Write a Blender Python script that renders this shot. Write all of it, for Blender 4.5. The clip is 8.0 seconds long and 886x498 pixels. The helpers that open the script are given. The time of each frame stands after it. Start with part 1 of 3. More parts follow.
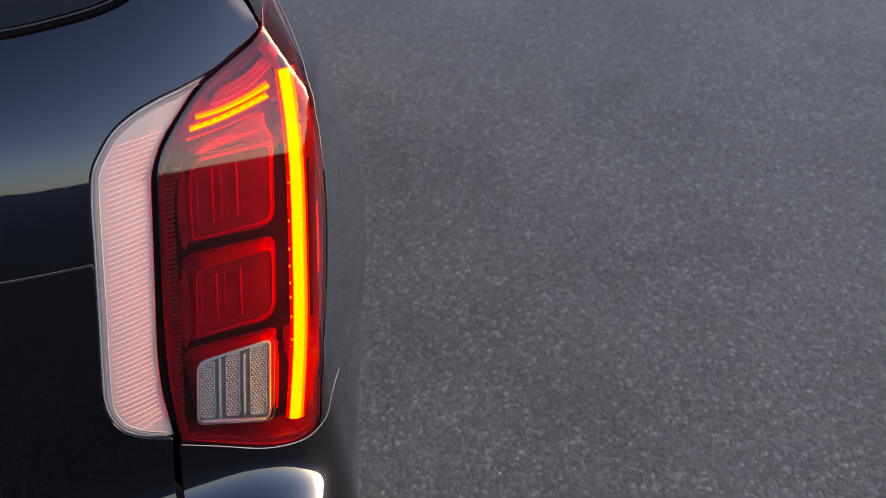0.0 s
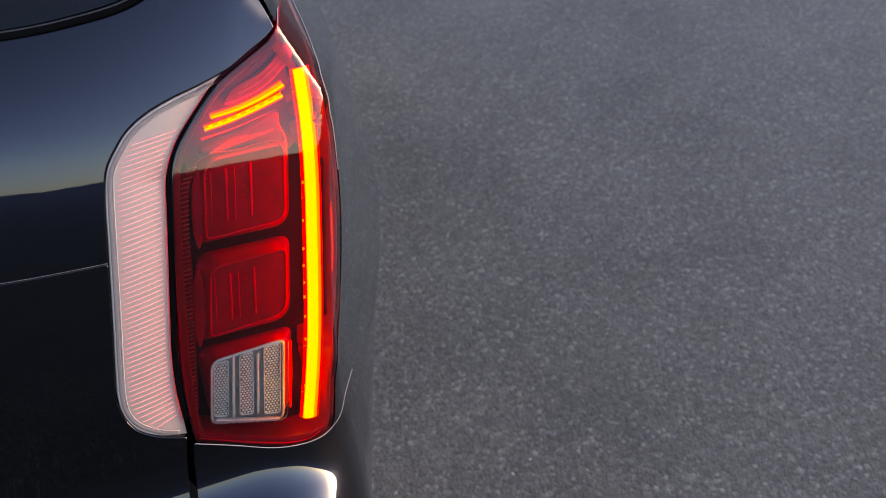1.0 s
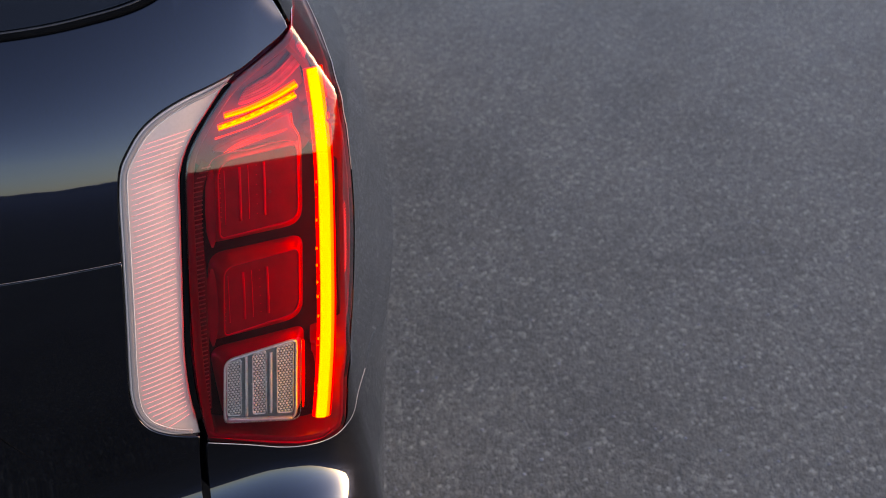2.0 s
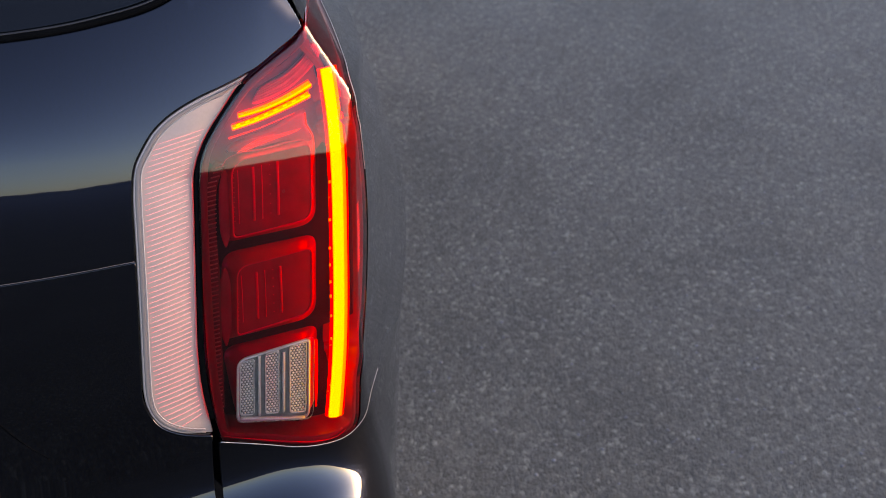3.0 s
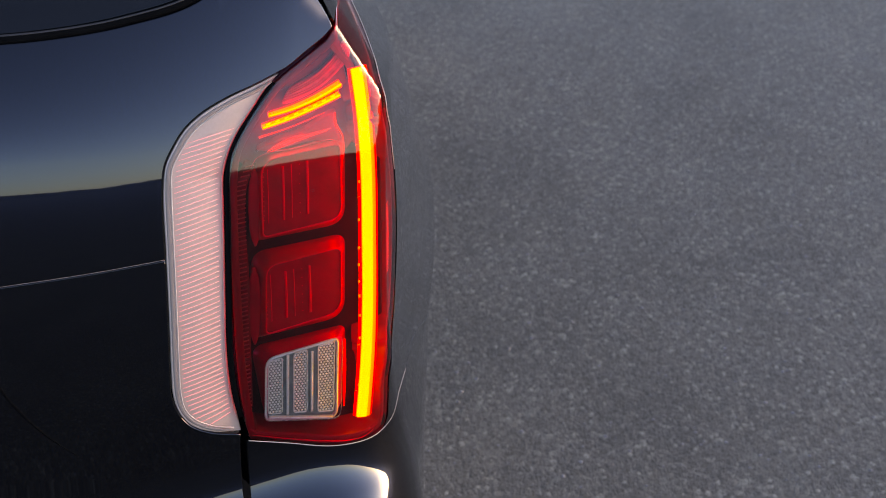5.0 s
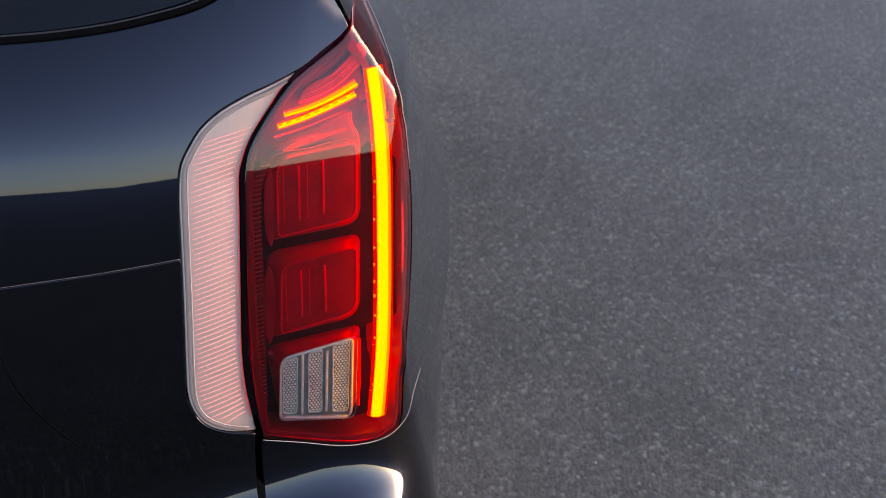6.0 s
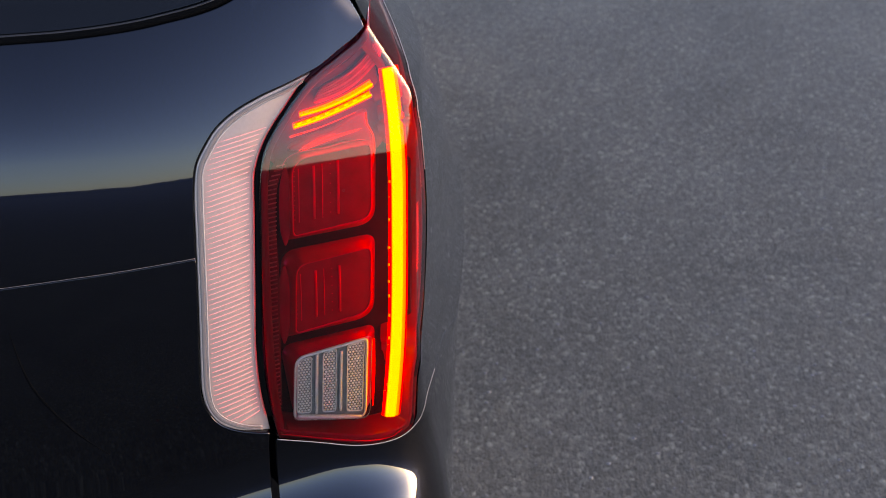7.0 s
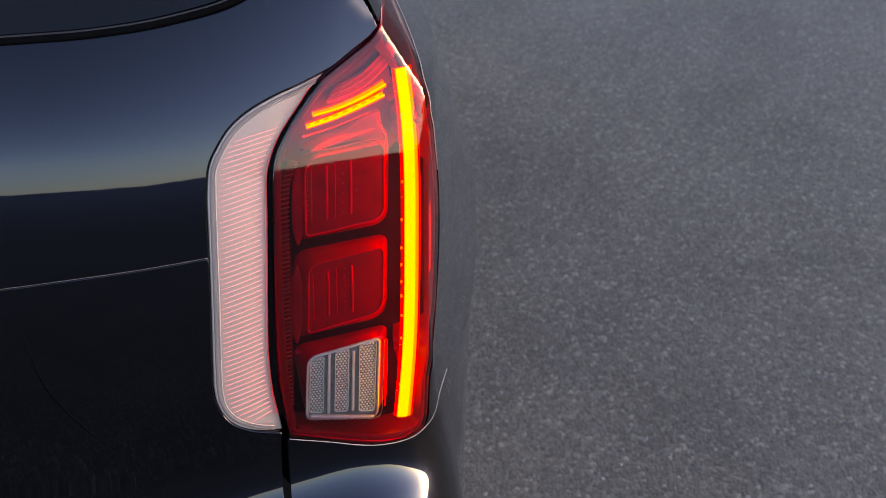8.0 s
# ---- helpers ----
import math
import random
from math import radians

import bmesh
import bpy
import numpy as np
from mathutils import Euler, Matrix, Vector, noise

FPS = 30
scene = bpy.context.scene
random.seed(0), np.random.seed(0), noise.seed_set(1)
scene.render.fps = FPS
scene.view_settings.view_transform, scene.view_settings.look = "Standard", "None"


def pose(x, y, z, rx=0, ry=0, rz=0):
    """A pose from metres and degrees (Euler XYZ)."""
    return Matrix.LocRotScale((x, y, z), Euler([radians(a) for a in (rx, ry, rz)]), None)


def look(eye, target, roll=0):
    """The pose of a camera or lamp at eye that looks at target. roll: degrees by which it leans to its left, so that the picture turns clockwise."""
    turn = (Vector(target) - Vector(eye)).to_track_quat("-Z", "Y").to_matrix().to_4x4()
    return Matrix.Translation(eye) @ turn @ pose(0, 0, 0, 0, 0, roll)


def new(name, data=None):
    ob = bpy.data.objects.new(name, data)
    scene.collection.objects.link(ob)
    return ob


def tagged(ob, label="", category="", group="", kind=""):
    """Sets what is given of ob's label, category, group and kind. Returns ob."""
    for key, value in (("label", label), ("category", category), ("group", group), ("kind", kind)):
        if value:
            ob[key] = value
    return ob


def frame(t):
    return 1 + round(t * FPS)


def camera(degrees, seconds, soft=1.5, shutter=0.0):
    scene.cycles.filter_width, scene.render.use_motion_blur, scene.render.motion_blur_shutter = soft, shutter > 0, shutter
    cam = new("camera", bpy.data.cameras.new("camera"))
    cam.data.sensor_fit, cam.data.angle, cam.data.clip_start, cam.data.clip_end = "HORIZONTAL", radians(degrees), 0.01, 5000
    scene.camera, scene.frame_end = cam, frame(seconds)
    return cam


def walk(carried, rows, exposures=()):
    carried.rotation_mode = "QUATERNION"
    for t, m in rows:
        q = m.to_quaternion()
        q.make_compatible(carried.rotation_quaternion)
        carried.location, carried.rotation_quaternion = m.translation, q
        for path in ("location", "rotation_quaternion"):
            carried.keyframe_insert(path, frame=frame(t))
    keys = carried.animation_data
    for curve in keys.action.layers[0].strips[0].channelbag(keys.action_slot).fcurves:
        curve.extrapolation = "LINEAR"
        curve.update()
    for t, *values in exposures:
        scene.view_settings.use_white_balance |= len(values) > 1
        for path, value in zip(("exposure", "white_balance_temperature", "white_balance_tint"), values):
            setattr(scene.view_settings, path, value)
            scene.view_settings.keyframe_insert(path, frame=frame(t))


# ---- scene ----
from mathutils import geometry

# ---- camera: a slow pan on a tripod at eye height ----
cam = camera(30.0, 8.0, soft=0.95)
cam.data.dof.use_dof = True
cam.data.dof.focus_distance = 1.86
cam.data.dof.aperture_fstop = 11.0
ROWS = [
    (0.0, 0.0000, 0.0000, 1.8000, 0.000, -24.031, -0.253),
    (0.5, -0.0004, 0.0000, 1.8000, 0.261, -24.028, -0.259),
    (1.0, -0.0007, 0.0000, 1.8000, 0.506, -24.025, -0.264),
    (1.5, -0.0011, 0.0000, 1.7999, 0.742, -24.022, -0.270),
    (2.0, -0.0016, 0.0000, 1.7999, 0.975, -24.019, -0.276),
    (2.5, -0.0020, 0.0000, 1.7999, 1.209, -24.015, -0.282),
    (3.0, -0.0024, 0.0000, 1.7999, 1.449, -24.011, -0.289),
    (3.5, -0.0029, 0.0001, 1.7998, 1.695, -24.007, -0.295),
    (4.0, -0.0034, 0.0001, 1.7998, 1.950, -24.002, -0.302),
    (4.5, -0.0038, 0.0001, 1.7998, 2.213, -23.997, -0.310),
    (5.0, -0.0043, 0.0001, 1.7998, 2.483, -23.992, -0.317),
    (5.5, -0.0048, 0.0001, 1.7997, 2.756, -23.987, -0.325),
    (6.0, -0.0052, 0.0001, 1.7997, 3.030, -23.981, -0.333),
    (6.5, -0.0057, 0.0001, 1.7997, 3.299, -23.976, -0.341),
    (7.0, -0.0062, 0.0001, 1.7997, 3.556, -23.970, -0.350),
    (7.5, -0.0066, 0.0001, 1.7996, 3.794, -23.963, -0.359),
    (8.0, -0.0070, 0.0001, 1.7996, 4.004, -23.957, -0.368),
]
WHITE = (3.58, 20000, 28)      # stops, kelvin, tint
walk(cam, [(t, look((x, y, z), (x - math.sin(radians(yaw)) * math.cos(radians(pitch)), y + math.cos(radians(yaw)) * math.cos(radians(pitch)),
                                z + math.sin(radians(pitch))), roll)) for t, x, y, z, yaw, pitch, roll in ROWS], [(0.0, *WHITE), (8.0, *WHITE)])

# ---- light: clear sky at sundown, the glow to the car's right ----
SUN_AZ, SUN_EL = 84.0, 6.0      # degrees clockwise from +y, and above the horizon
world = bpy.data.worlds.new("world")
scene.world = world
world.use_nodes = True
wt = world.node_tree
sky = wt.nodes.new("ShaderNodeTexSky")
sky.sky_type = "NISHITA"
sky.sun_disc = False
sky.sun_elevation, sky.sun_rotation = radians(SUN_EL), radians(SUN_AZ)
sky.air_density, sky.dust_density, sky.ozone_density = 0.42, 0.42, 3.55
wt.nodes["Background"].inputs["Strength"].default_value = 0.15
wt.links.new(sky.outputs[0], wt.nodes["Background"].inputs["Color"])
sun = new("sun", bpy.data.lights.new("sun", "SUN"))
sun.data.energy, sun.data.angle, sun.data.color = 0.13, radians(26), (1.0, 0.54, 0.20)
az, el = radians(SUN_AZ), radians(SUN_EL)
sun.matrix_world = look((0, 0, 0), (-math.sin(az) * math.cos(el), -math.cos(az) * math.cos(el), -math.sin(el)))


# ---- materials ----
def material(name, color, rough=0.5, metal=0.0, **more):
    m = bpy.data.materials.new(name)
    m.use_nodes = True
    p = m.node_tree.nodes["Principled BSDF"]
    p.inputs["Base Color"].default_value = (*color, 1)
    p.inputs["Roughness"].default_value, p.inputs["Metallic"].default_value = rough, metal
    for key, value in more.items():
        p.inputs[key.replace("_", " ")].default_value = value
    return m


def node(m, kind, **values):
    n = m.node_tree.nodes.new(kind)
    for key, value in values.items():
        n.inputs[key.replace("_", " ")].default_value = value
    return n


def link(m, a, b):
    m.node_tree.links.new(a, b)


def ramp(m, source, stops):
    n = m.node_tree.nodes.new("ShaderNodeValToRGB")
    while len(n.color_ramp.elements) < len(stops):
        n.color_ramp.elements.new(0.5)
    for e, (at, c) in zip(n.color_ramp.elements, stops):
        e.position, e.color = at, (*c, 1) if len(c) == 3 else c
    link(m, source, n.inputs[0])
    return n.outputs[0]


def coords(m):
    return m.node_tree.nodes.new("ShaderNodeTexCoord").outputs["Object"]


def bump(m, height, strength, distance):
    b = node(m, "ShaderNodeBump", Strength=strength, Distance=distance)
    link(m, height, b.inputs["Height"])
    link(m, b.outputs[0], m.node_tree.nodes["Principled BSDF"].inputs["Normal"])


def mix(m, a, b, fac, blend="MIX"):
    n = m.node_tree.nodes.new("ShaderNodeMix")
    n.data_type, n.blend_type = "RGBA", blend
    for socket, value in ((n.inputs[0], fac), (n.inputs[6], a), (n.inputs[7], b)):
        if isinstance(value, (int, float)):
            socket.default_value = value
        elif isinstance(value, tuple):
            socket.default_value = (*value, 1)
        else:
            link(m, value, socket)
    return n.outputs[2]


def asphalt_material():
    m = material("asphalt", (0.07, 0.07, 0.075), 0.85)
    p = m.node_tree.nodes["Principled BSDF"]
    lay = m.node_tree.nodes.new("ShaderNodeMapping")     # stones lie a little drawn out along the roller's way
    lay.inputs["Scale"].default_value = (1.0, 0.55, 1.0)
    link(m, coords(m), lay.inputs[0])
    c = lay.outputs[0]
    stone = node(m, "ShaderNodeTexVoronoi", Scale=122.0, Randomness=1.0)
    fine = node(m, "ShaderNodeTexVoronoi", Scale=340.0, Randomness=1.0)
    grain = node(m, "ShaderNodeTexNoise", Scale=85.0, Detail=3.0, Roughness=0.6)
    patch = node(m, "ShaderNodeTexNoise", Scale=2.2, Detail=3.0, Roughness=0.55)
    tone = node(m, "ShaderNodeTexNoise", Scale=5.0, Detail=2.0)
    for n in (stone, fine, grain, patch, tone):
        link(m, c, n.inputs["Vector"])
    sep = m.node_tree.nodes.new("ShaderNodeSeparateColor")
    link(m, stone.outputs["Color"], sep.inputs[0])
    col = ramp(m, sep.outputs[0], [(0.0, (0.050, 0.050, 0.050)), (0.55, (0.078, 0.078, 0.078)), (0.9, (0.104, 0.104, 0.104)), (1.0, (0.18, 0.18, 0.18))])
    col = mix(m, col, ramp(m, grain.outputs[0], [(0.3, (0.45, 0.45, 0.46)), (0.7, (1.45, 1.45, 1.45))]), 0.55, "MULTIPLY")
    col = mix(m, col, ramp(m, patch.outputs[0], [(0.3, (0.80, 0.79, 0.78)), (0.7, (1.18, 1.18, 1.19))]), 1.0, "MULTIPLY")
    col = mix(m, col, ramp(m, tone.outputs[0], [(0.35, (1.07, 1.02, 0.82)), (0.65, (1.05, 1.02, 0.84))]), 1.0, "MULTIPLY")
    link(m, col, p.inputs["Base Color"])
    add = m.node_tree.nodes.new("ShaderNodeMath")
    add.operation = "ADD"
    link(m, stone.outputs["Distance"], add.inputs[0])
    link(m, fine.outputs["Distance"], add.inputs[1])
    inv = m.node_tree.nodes.new("ShaderNodeMath")
    inv.operation = "MULTIPLY"
    inv.inputs[1].default_value = -1.0
    link(m, add.outputs[0], inv.inputs[0])
    bump(m, inv.outputs[0], 0.45, 0.004)
    return m


def paint_material():
    m = material("navy_black_paint", (0.002, 0.008, 0.028), 0.16, 1.0, Coat_Weight=1.0, Coat_Roughness=0.015, Coat_IOR=1.46)
    p = m.node_tree.nodes["Principled BSDF"]
    c = coords(m)
    flake = node(m, "ShaderNodeTexVoronoi", Scale=1500.0)
    peel = node(m, "ShaderNodeTexNoise", Scale=160.0, Detail=2.0)
    dust = node(m, "ShaderNodeTexNoise", Scale=30.0, Detail=6.0, Roughness=0.7)
    for n in (flake, peel, dust):
        link(m, c, n.inputs["Vector"])
    link(m, ramp(m, flake.outputs["Color"], [(0.2, (0.0010, 0.0028, 0.0085)), (1.0, (0.0022, 0.0050, 0.0140))]), p.inputs["Base Color"])
    link(m, ramp(m, dust.outputs[0], [(0.45, (0.010,) * 3), (0.8, (0.03,) * 3)]), p.inputs["Coat Roughness"])
    b = node(m, "ShaderNodeBump", Strength=0.004, Distance=0.0005)
    link(m, peel.outputs[0], b.inputs["Height"])
    link(m, b.outputs[0], p.inputs["Coat Normal"])
    return m


def lens_material(name, tint, ior=1.5):
    """A thin clear or tinted cover: what lies behind shows through, with gloss on top."""
    m = bpy.data.materials.new(name)
    m.use_nodes = True
    t = m.node_tree
    t.nodes.remove(t.nodes["Principled BSDF"])
    see, gloss = t.nodes.new("ShaderNodeBsdfTransparent"), t.nodes.new("ShaderNodeBsdfGlossy")
    see.inputs[0].default_value = (*tint, 1)
    gloss.inputs["Roughness"].default_value = 0.02
    fre, both = t.nodes.new("ShaderNodeFresnel"), t.nodes.new("ShaderNodeMixShader")
    fre.inputs[0].default_value = ior
    link(m, fre.outputs[0], both.inputs[0])
    link(m, see.outputs[0], both.inputs[1])
    link(m, gloss.outputs[0], both.inputs[2])
    link(m, both.outputs[0], t.nodes["Material Output"].inputs[0])
    return m


def glow_material(name, color, strength):
    m = material(name, color, 0.4)
    p = m.node_tree.nodes["Principled BSDF"]
    p.inputs["Emission Color"].default_value = (*color, 1)
    p.inputs["Emission Strength"].default_value = 0.64 * strength
    return m


def grained(name, color, rough, metal=0.0, scale=60.0, amount=0.25, depth=0.0003, **more):
    """A plastic or metal with fine mottling and relief."""
    m = material(name, color, rough, metal, **more)
    n = node(m, "ShaderNodeTexNoise", Scale=scale, Detail=5.0, Roughness=0.65)
    link(m, coords(m), n.inputs["Vector"])
    lo, hi = [tuple(k * (1 + s * amount) for k in color) for s in (-1, 1)]
    link(m, ramp(m, n.outputs[0], [(0.3, lo), (0.7, hi)]), m.node_tree.nodes["Principled BSDF"].inputs["Base Color"])
    bump(m, n.outputs[0], 0.25, depth)
    return m


ASPHALT, PAINT = asphalt_material(), paint_material()
RUBBER = grained("black_rubber", (0.002, 0.002, 0.0022), 0.6, Specular_IOR_Level=0.03)
DARK = grained("black_plastic", (0.012, 0.010, 0.011), 0.6)
GLASS = material("privacy_glass", (0.004, 0.005, 0.007), 0.03, Specular_IOR_Level=0.25)
SATIN = grained("satin_silver", (0.4312, 0.2964, 0.2503), 0.50, 0.3, 300.0, 0.04, 0.00005)
# darker copy of the satin, with an edge's shading put into its colour
DIM_EDGE = grained("dim_edge", (0.21, 0.150, 0.130), 0.55, 0.0, 200.0, 0.03, 0.00005)
# pale tone for lines that imitate light caught along edges
PALE_EDGE = grained("bright_edge", (0.44, 0.345, 0.300), 0.5, 0.0, 200.0, 0.03, 0.00005)
CLEAR_RIB = grained("clear_plastic", (0.6468, 0.5852, 0.539), 0.15, 0.3, 150.0, 0.1, 0.0001)
LENS = lens_material("red_lens", (0.97, 0.155, 0.235), 1.5)
CLEAR = lens_material("clear_lens", (0.92, 0.93, 0.94))
HOUSING = grained("dark_red_housing", (0.02788, 0.00082, 0.00492), 0.35, 0.0, 40.0, Specular_IOR_Level=0.1)
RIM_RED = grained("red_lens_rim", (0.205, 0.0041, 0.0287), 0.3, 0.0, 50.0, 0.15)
CELL_RED = grained("red_reflector", (0.3526, 0.00246, 0.0574), 0.5, 0.0, 25.0, 0.3)
# brighter than the faces: skylight on the upturned ledges is put into the colour
EDGE_RED = grained("bright_red_reflector", (0.779, 0.01804, 0.1394), 0.32, 0.6, 25.0, 0.15)
SIDE_RED = grained("side_red_plastic", (0.164, 0.00656, 0.02624), 0.5, 0.0, 40.0, 0.15)
RIB_GREY = grained("pale_rib_plastic", (0.41, 0.246, 0.246), 0.4, 0.0, 80.0, 0.2)
GREY = grained("dark_grey_plastic", (0.1386, 0.1309, 0.1232), 0.4)
HOUSE_RED = grained("deep_red_plastic", (0.1394, 0.00492, 0.0164), 0.5, 0.0, 40.0, 0.2)
FIN_RED = grained("soft_red_plastic", (0.779, 0.0205, 0.164), 0.35, 0.5, 40.0, 0.2)
COMB = grained("faceted_reflector", (0.7315, 0.6699, 0.6083), 0.22, 0.3, 400.0, 0.15, 0.0001)
BOTTOM_RED = grained("red_cover_band", (0.2952, 0.00328, 0.0492), 0.35, 0.0, 50.0, 0.15)
LED_CORE = glow_material("lit_led_core", (0.62, 0.48, 0.0), 1.7)
streaks = node(LED_CORE, "ShaderNodeTexNoise", Scale=420.0, Detail=3.0, Roughness=0.7)
link(LED_CORE, coords(LED_CORE), streaks.inputs["Vector"])
link(LED_CORE, ramp(LED_CORE, streaks.outputs[0], [(0.35, (0.62, 0.46, 0.0)), (0.62, (0.66, 0.57, 0.0))]), LED_CORE.node_tree.nodes["Principled BSDF"].inputs["Emission Color"])
LED_HOT = glow_material("lit_led_dot", (1.0, 0.66, 0.01), 1.4)
LED_EDGE = glow_material("lit_led_edge", (1.0, 0.06, 0.01), 0.34)
LED_AMBER = glow_material("lit_led_strip", (1.0, 0.38, 0.0), 0.88)
STREAK_RED = grained("streaked_red_reflector", (0.82, 0.041, 0.164), 0.3, 0.4, 40.0, 0.2)
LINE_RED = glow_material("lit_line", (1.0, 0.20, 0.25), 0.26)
# added emitter that reddens the garnish from inside the gap
GAP_GLOW = glow_material("gap_glow", (1.0, 0.10, 0.18), 0.7)
TYRE = grained("tyre_rubber", (0.02, 0.02, 0.02), 0.8)
ALLOY = grained("alloy", (0.45, 0.45, 0.46), 0.3, 0.9)
HILL = grained("dark_hills", (0.03, 0.035, 0.03), 0.95, 0.0, 0.01, 0.4)
CHIP = grained("pale_chippings", (0.1848, 0.1848, 0.1925), 0.8, 0.0, 90.0, 0.4)

# ---- the car's outer skin: u runs across the rear and round the corner, z up ----
XC = -1.115          # the car's middle plane


def rear_y(x, z):
    """Rear face: bowed in plan, leaning forward above 0.85 m, upright below."""
    y = 1.70 + 0.2 * ((x - XC) ** 2 - 0.801)
    y += 0.347 * max(z - 0.85, 0.0) ** 2 - 0.0160
    if z > 1.17:     # the tailgate's shoulder rolls forward under the window
        y += 0.95 * min(z - 1.17, 0.16) ** 2 * min(max((-0.25 - x) / 0.3, 0.0), 1.0)
    if z > 1.35:
        y += 1.5 * min(z - 1.35, 0.2) ** 2 + 0.6 * max(z - 1.55, 0.0)
    return y


def ledge(x, z):
    """How far the bumper steps out under the lamp."""
    d = 0.829 + 0.1 * max(x + 0.2 - math.sqrt((x + 0.2) ** 2 + 0.0036), -0.56) - z
    if d <= 0:
        return 0.0
    d = min(d, 0.20)
    return 3.0 * d * d if d < 0.09 else 0.0243 + 0.54 * (d - 0.09) - 1.2 * (d - 0.09) ** 2


def tumble(z):
    """How far the corner moves inwards with height."""
    d = z - 1.192
    return 0.0 if d <= 0 else (15.0 * d * d if d < 0.0217 else 0.00706 + 0.65 * (d - 0.0217))


def flank_x(y, z):
    """The side in plan: bulging over the rear wheel, narrower ahead, drawn in above and below."""
    x = -0.129 - 0.12 * min(abs(y - 2.2), 0.45) ** 2
    d = max(z - (1.12 - 0.4 * min(max(y - 1.8, 0.0), 0.8)), 0.0)
    x -= 1.2 * min(d, 0.4) ** 2
    x -= min(0.9 * max(y - 1.80, 0.0) * max(0.80 - z, 0.0), 0.10)
    x -= 0.034 * min(max(y - 1.78, 0.0), 0.8) * min(max((z - 0.73) / 0.14, 0.0), 1.0)
    return x - 0.5 * max(0.62 - z, 0.0) ** 2


def corner(z):
    """Radius of the rear corner in plan: crisp along the lamp, wide and soft at the bumper."""
    t = min(max((z - 1.00) / 0.14, 0.0), 1.0)
    d = max(0.95 - z, 0.0)
    return 0.016 - 0.009 * t * t * (3 - 2 * t) + (4.53 * d * d if d < 0.15 else 0.102 + 0.5 * (min(d, 0.25) - 0.15))


def skin(u, z):
    if u < XC:
        x, y, zz = skin(2 * XC - u, z)
        return (2 * XC - x, y, zz)
    xc = -0.1445 + 0.05 * min(max(0.95 - z, 0.0), 0.25) - tumble(z) - 0.5 * max(0.62 - z, 0.0) ** 2
    r = corner(z)
    x1 = xc - r * 0.63
    if u <= x1:
        h = math.atan(0.4 * (u - XC))
        out = ledge(u, z)
        return (u + out * math.sin(h), rear_y(u, z) - out * math.cos(h), z)
    phi, end = math.atan(0.4 * (x1 - XC)), math.radians(84)
    y1 = rear_y(x1, z)
    turn = min((u - x1) / r, end - phi)
    h = phi + turn
    x = x1 + r * (math.sin(h) - math.sin(phi))
    y = y1 + r * (math.cos(phi) - math.cos(h))
    rest = u - x1 - r * turn
    if rest > 0:
        x += flank_x(y + rest, z) - flank_x(y, z) + 0.5 * tumble(z) * (1 - math.exp(-rest / 0.5))
        x += 0.007 * (1 - math.exp(-rest / 0.08)) * min(max((0.90 - z) / 0.10, 0.0), 1.0)
        y += rest
    fade = min(max(1 - (turn - math.radians(18)) / math.radians(66), 0.0), 1.0)
    out = ledge(x, z) * fade * fade * (3 - 2 * fade)
    return (x + out * math.sin(h), y - out * math.cos(h), z)


def skin_normal(u, z):
    a, b = Vector(skin(u + 5e-4, z)) - Vector(skin(u - 5e-4, z)), Vector(skin(u, z + 5e-4)) - Vector(skin(u, z - 5e-4))
    return a.cross(b).normalized()


def side_normal(u, z):
    """The flank beside and above the lamp is pulled nearly upright."""
    n = skin_normal(u, z)
    if z > 1.185 and n.x > 0.55:
        n.z *= 0.4
        n.normalize()
    return n


def cover_normal(u, z):
    """The lamp cover turns the corner without a hard line."""
    n = Vector()
    for du, w in ((-0.010, 1), (-0.005, 2), (0.0, 3), (0.005, 2), (0.010, 1)):
        n += side_normal(u + du, z) * w
    return n.normalized()


def tail_normal(u, z):
    """The tailgate rounds off softly towards the lamp."""
    n = skin_normal(u, z)
    if u > XC:
        n.x += 0.17 * min(max((u + 0.62) / 0.42, 0.0), 1.0) ** 1.6 * min(max((z - 1.10) / 0.1, 0.0), 1.0)
        n.normalize()
    return n


def bumper_normal(u, z):
    """The bumper's corner eases into its bends."""
    if u < -0.36 or u > 0.1:
        return skin_normal(u, z)
    n = Vector()
    for du, w in ((-0.036, 1), (-0.018, 2), (0.0, 3), (0.018, 2), (0.036, 1)):
        n += (skin_normal(u + du, z + 0.004) + skin_normal(u + du, z - 0.004)) * w
    return n.normalized()


def inset(u, z, depth):
    return Vector(skin(u, z)) - skin_normal(u, z) * depth


def inner(u, z, depth):
    """Places inside the lamp: behind the rear face, which runs on straight past the corner."""
    return Vector((u, rear_y(u, z) + depth, z))


def inner_normal(u, z):
    a, b = inner(u + 5e-4, z, 0) - inner(u - 5e-4, z, 0), inner(u, z + 5e-4, 0) - inner(u, z - 5e-4, 0)
    return a.cross(b).normalized()


# ---- mesh helpers ----
def mesh_object(name, verts, faces, mat, parent=None, normals=None, label="", smooth=True):
    me = bpy.data.meshes.new(name)
    me.from_pydata([tuple(v) for v in verts], [], faces)
    me.materials.append(mat)
    me.update()
    if smooth:
        me.polygons.foreach_set("use_smooth", [True] * len(me.polygons))
    if normals is not None:
        me.normals_split_custom_set_from_vertices([tuple(n) for n in normals])
    ob = new(name, me)
    if parent is not None:
        ob.parent = parent
    if label:
        ob["label"] = label
    return ob


def part(name, bm, mat, parent, label=""):
    me = bpy.data.meshes.new(name)
    bm.to_mesh(me)
    bm.free()
    me.materials.append(mat)
    ob = new(name, me)
    ob.parent = parent
    if label:
        ob["label"] = label
    return ob


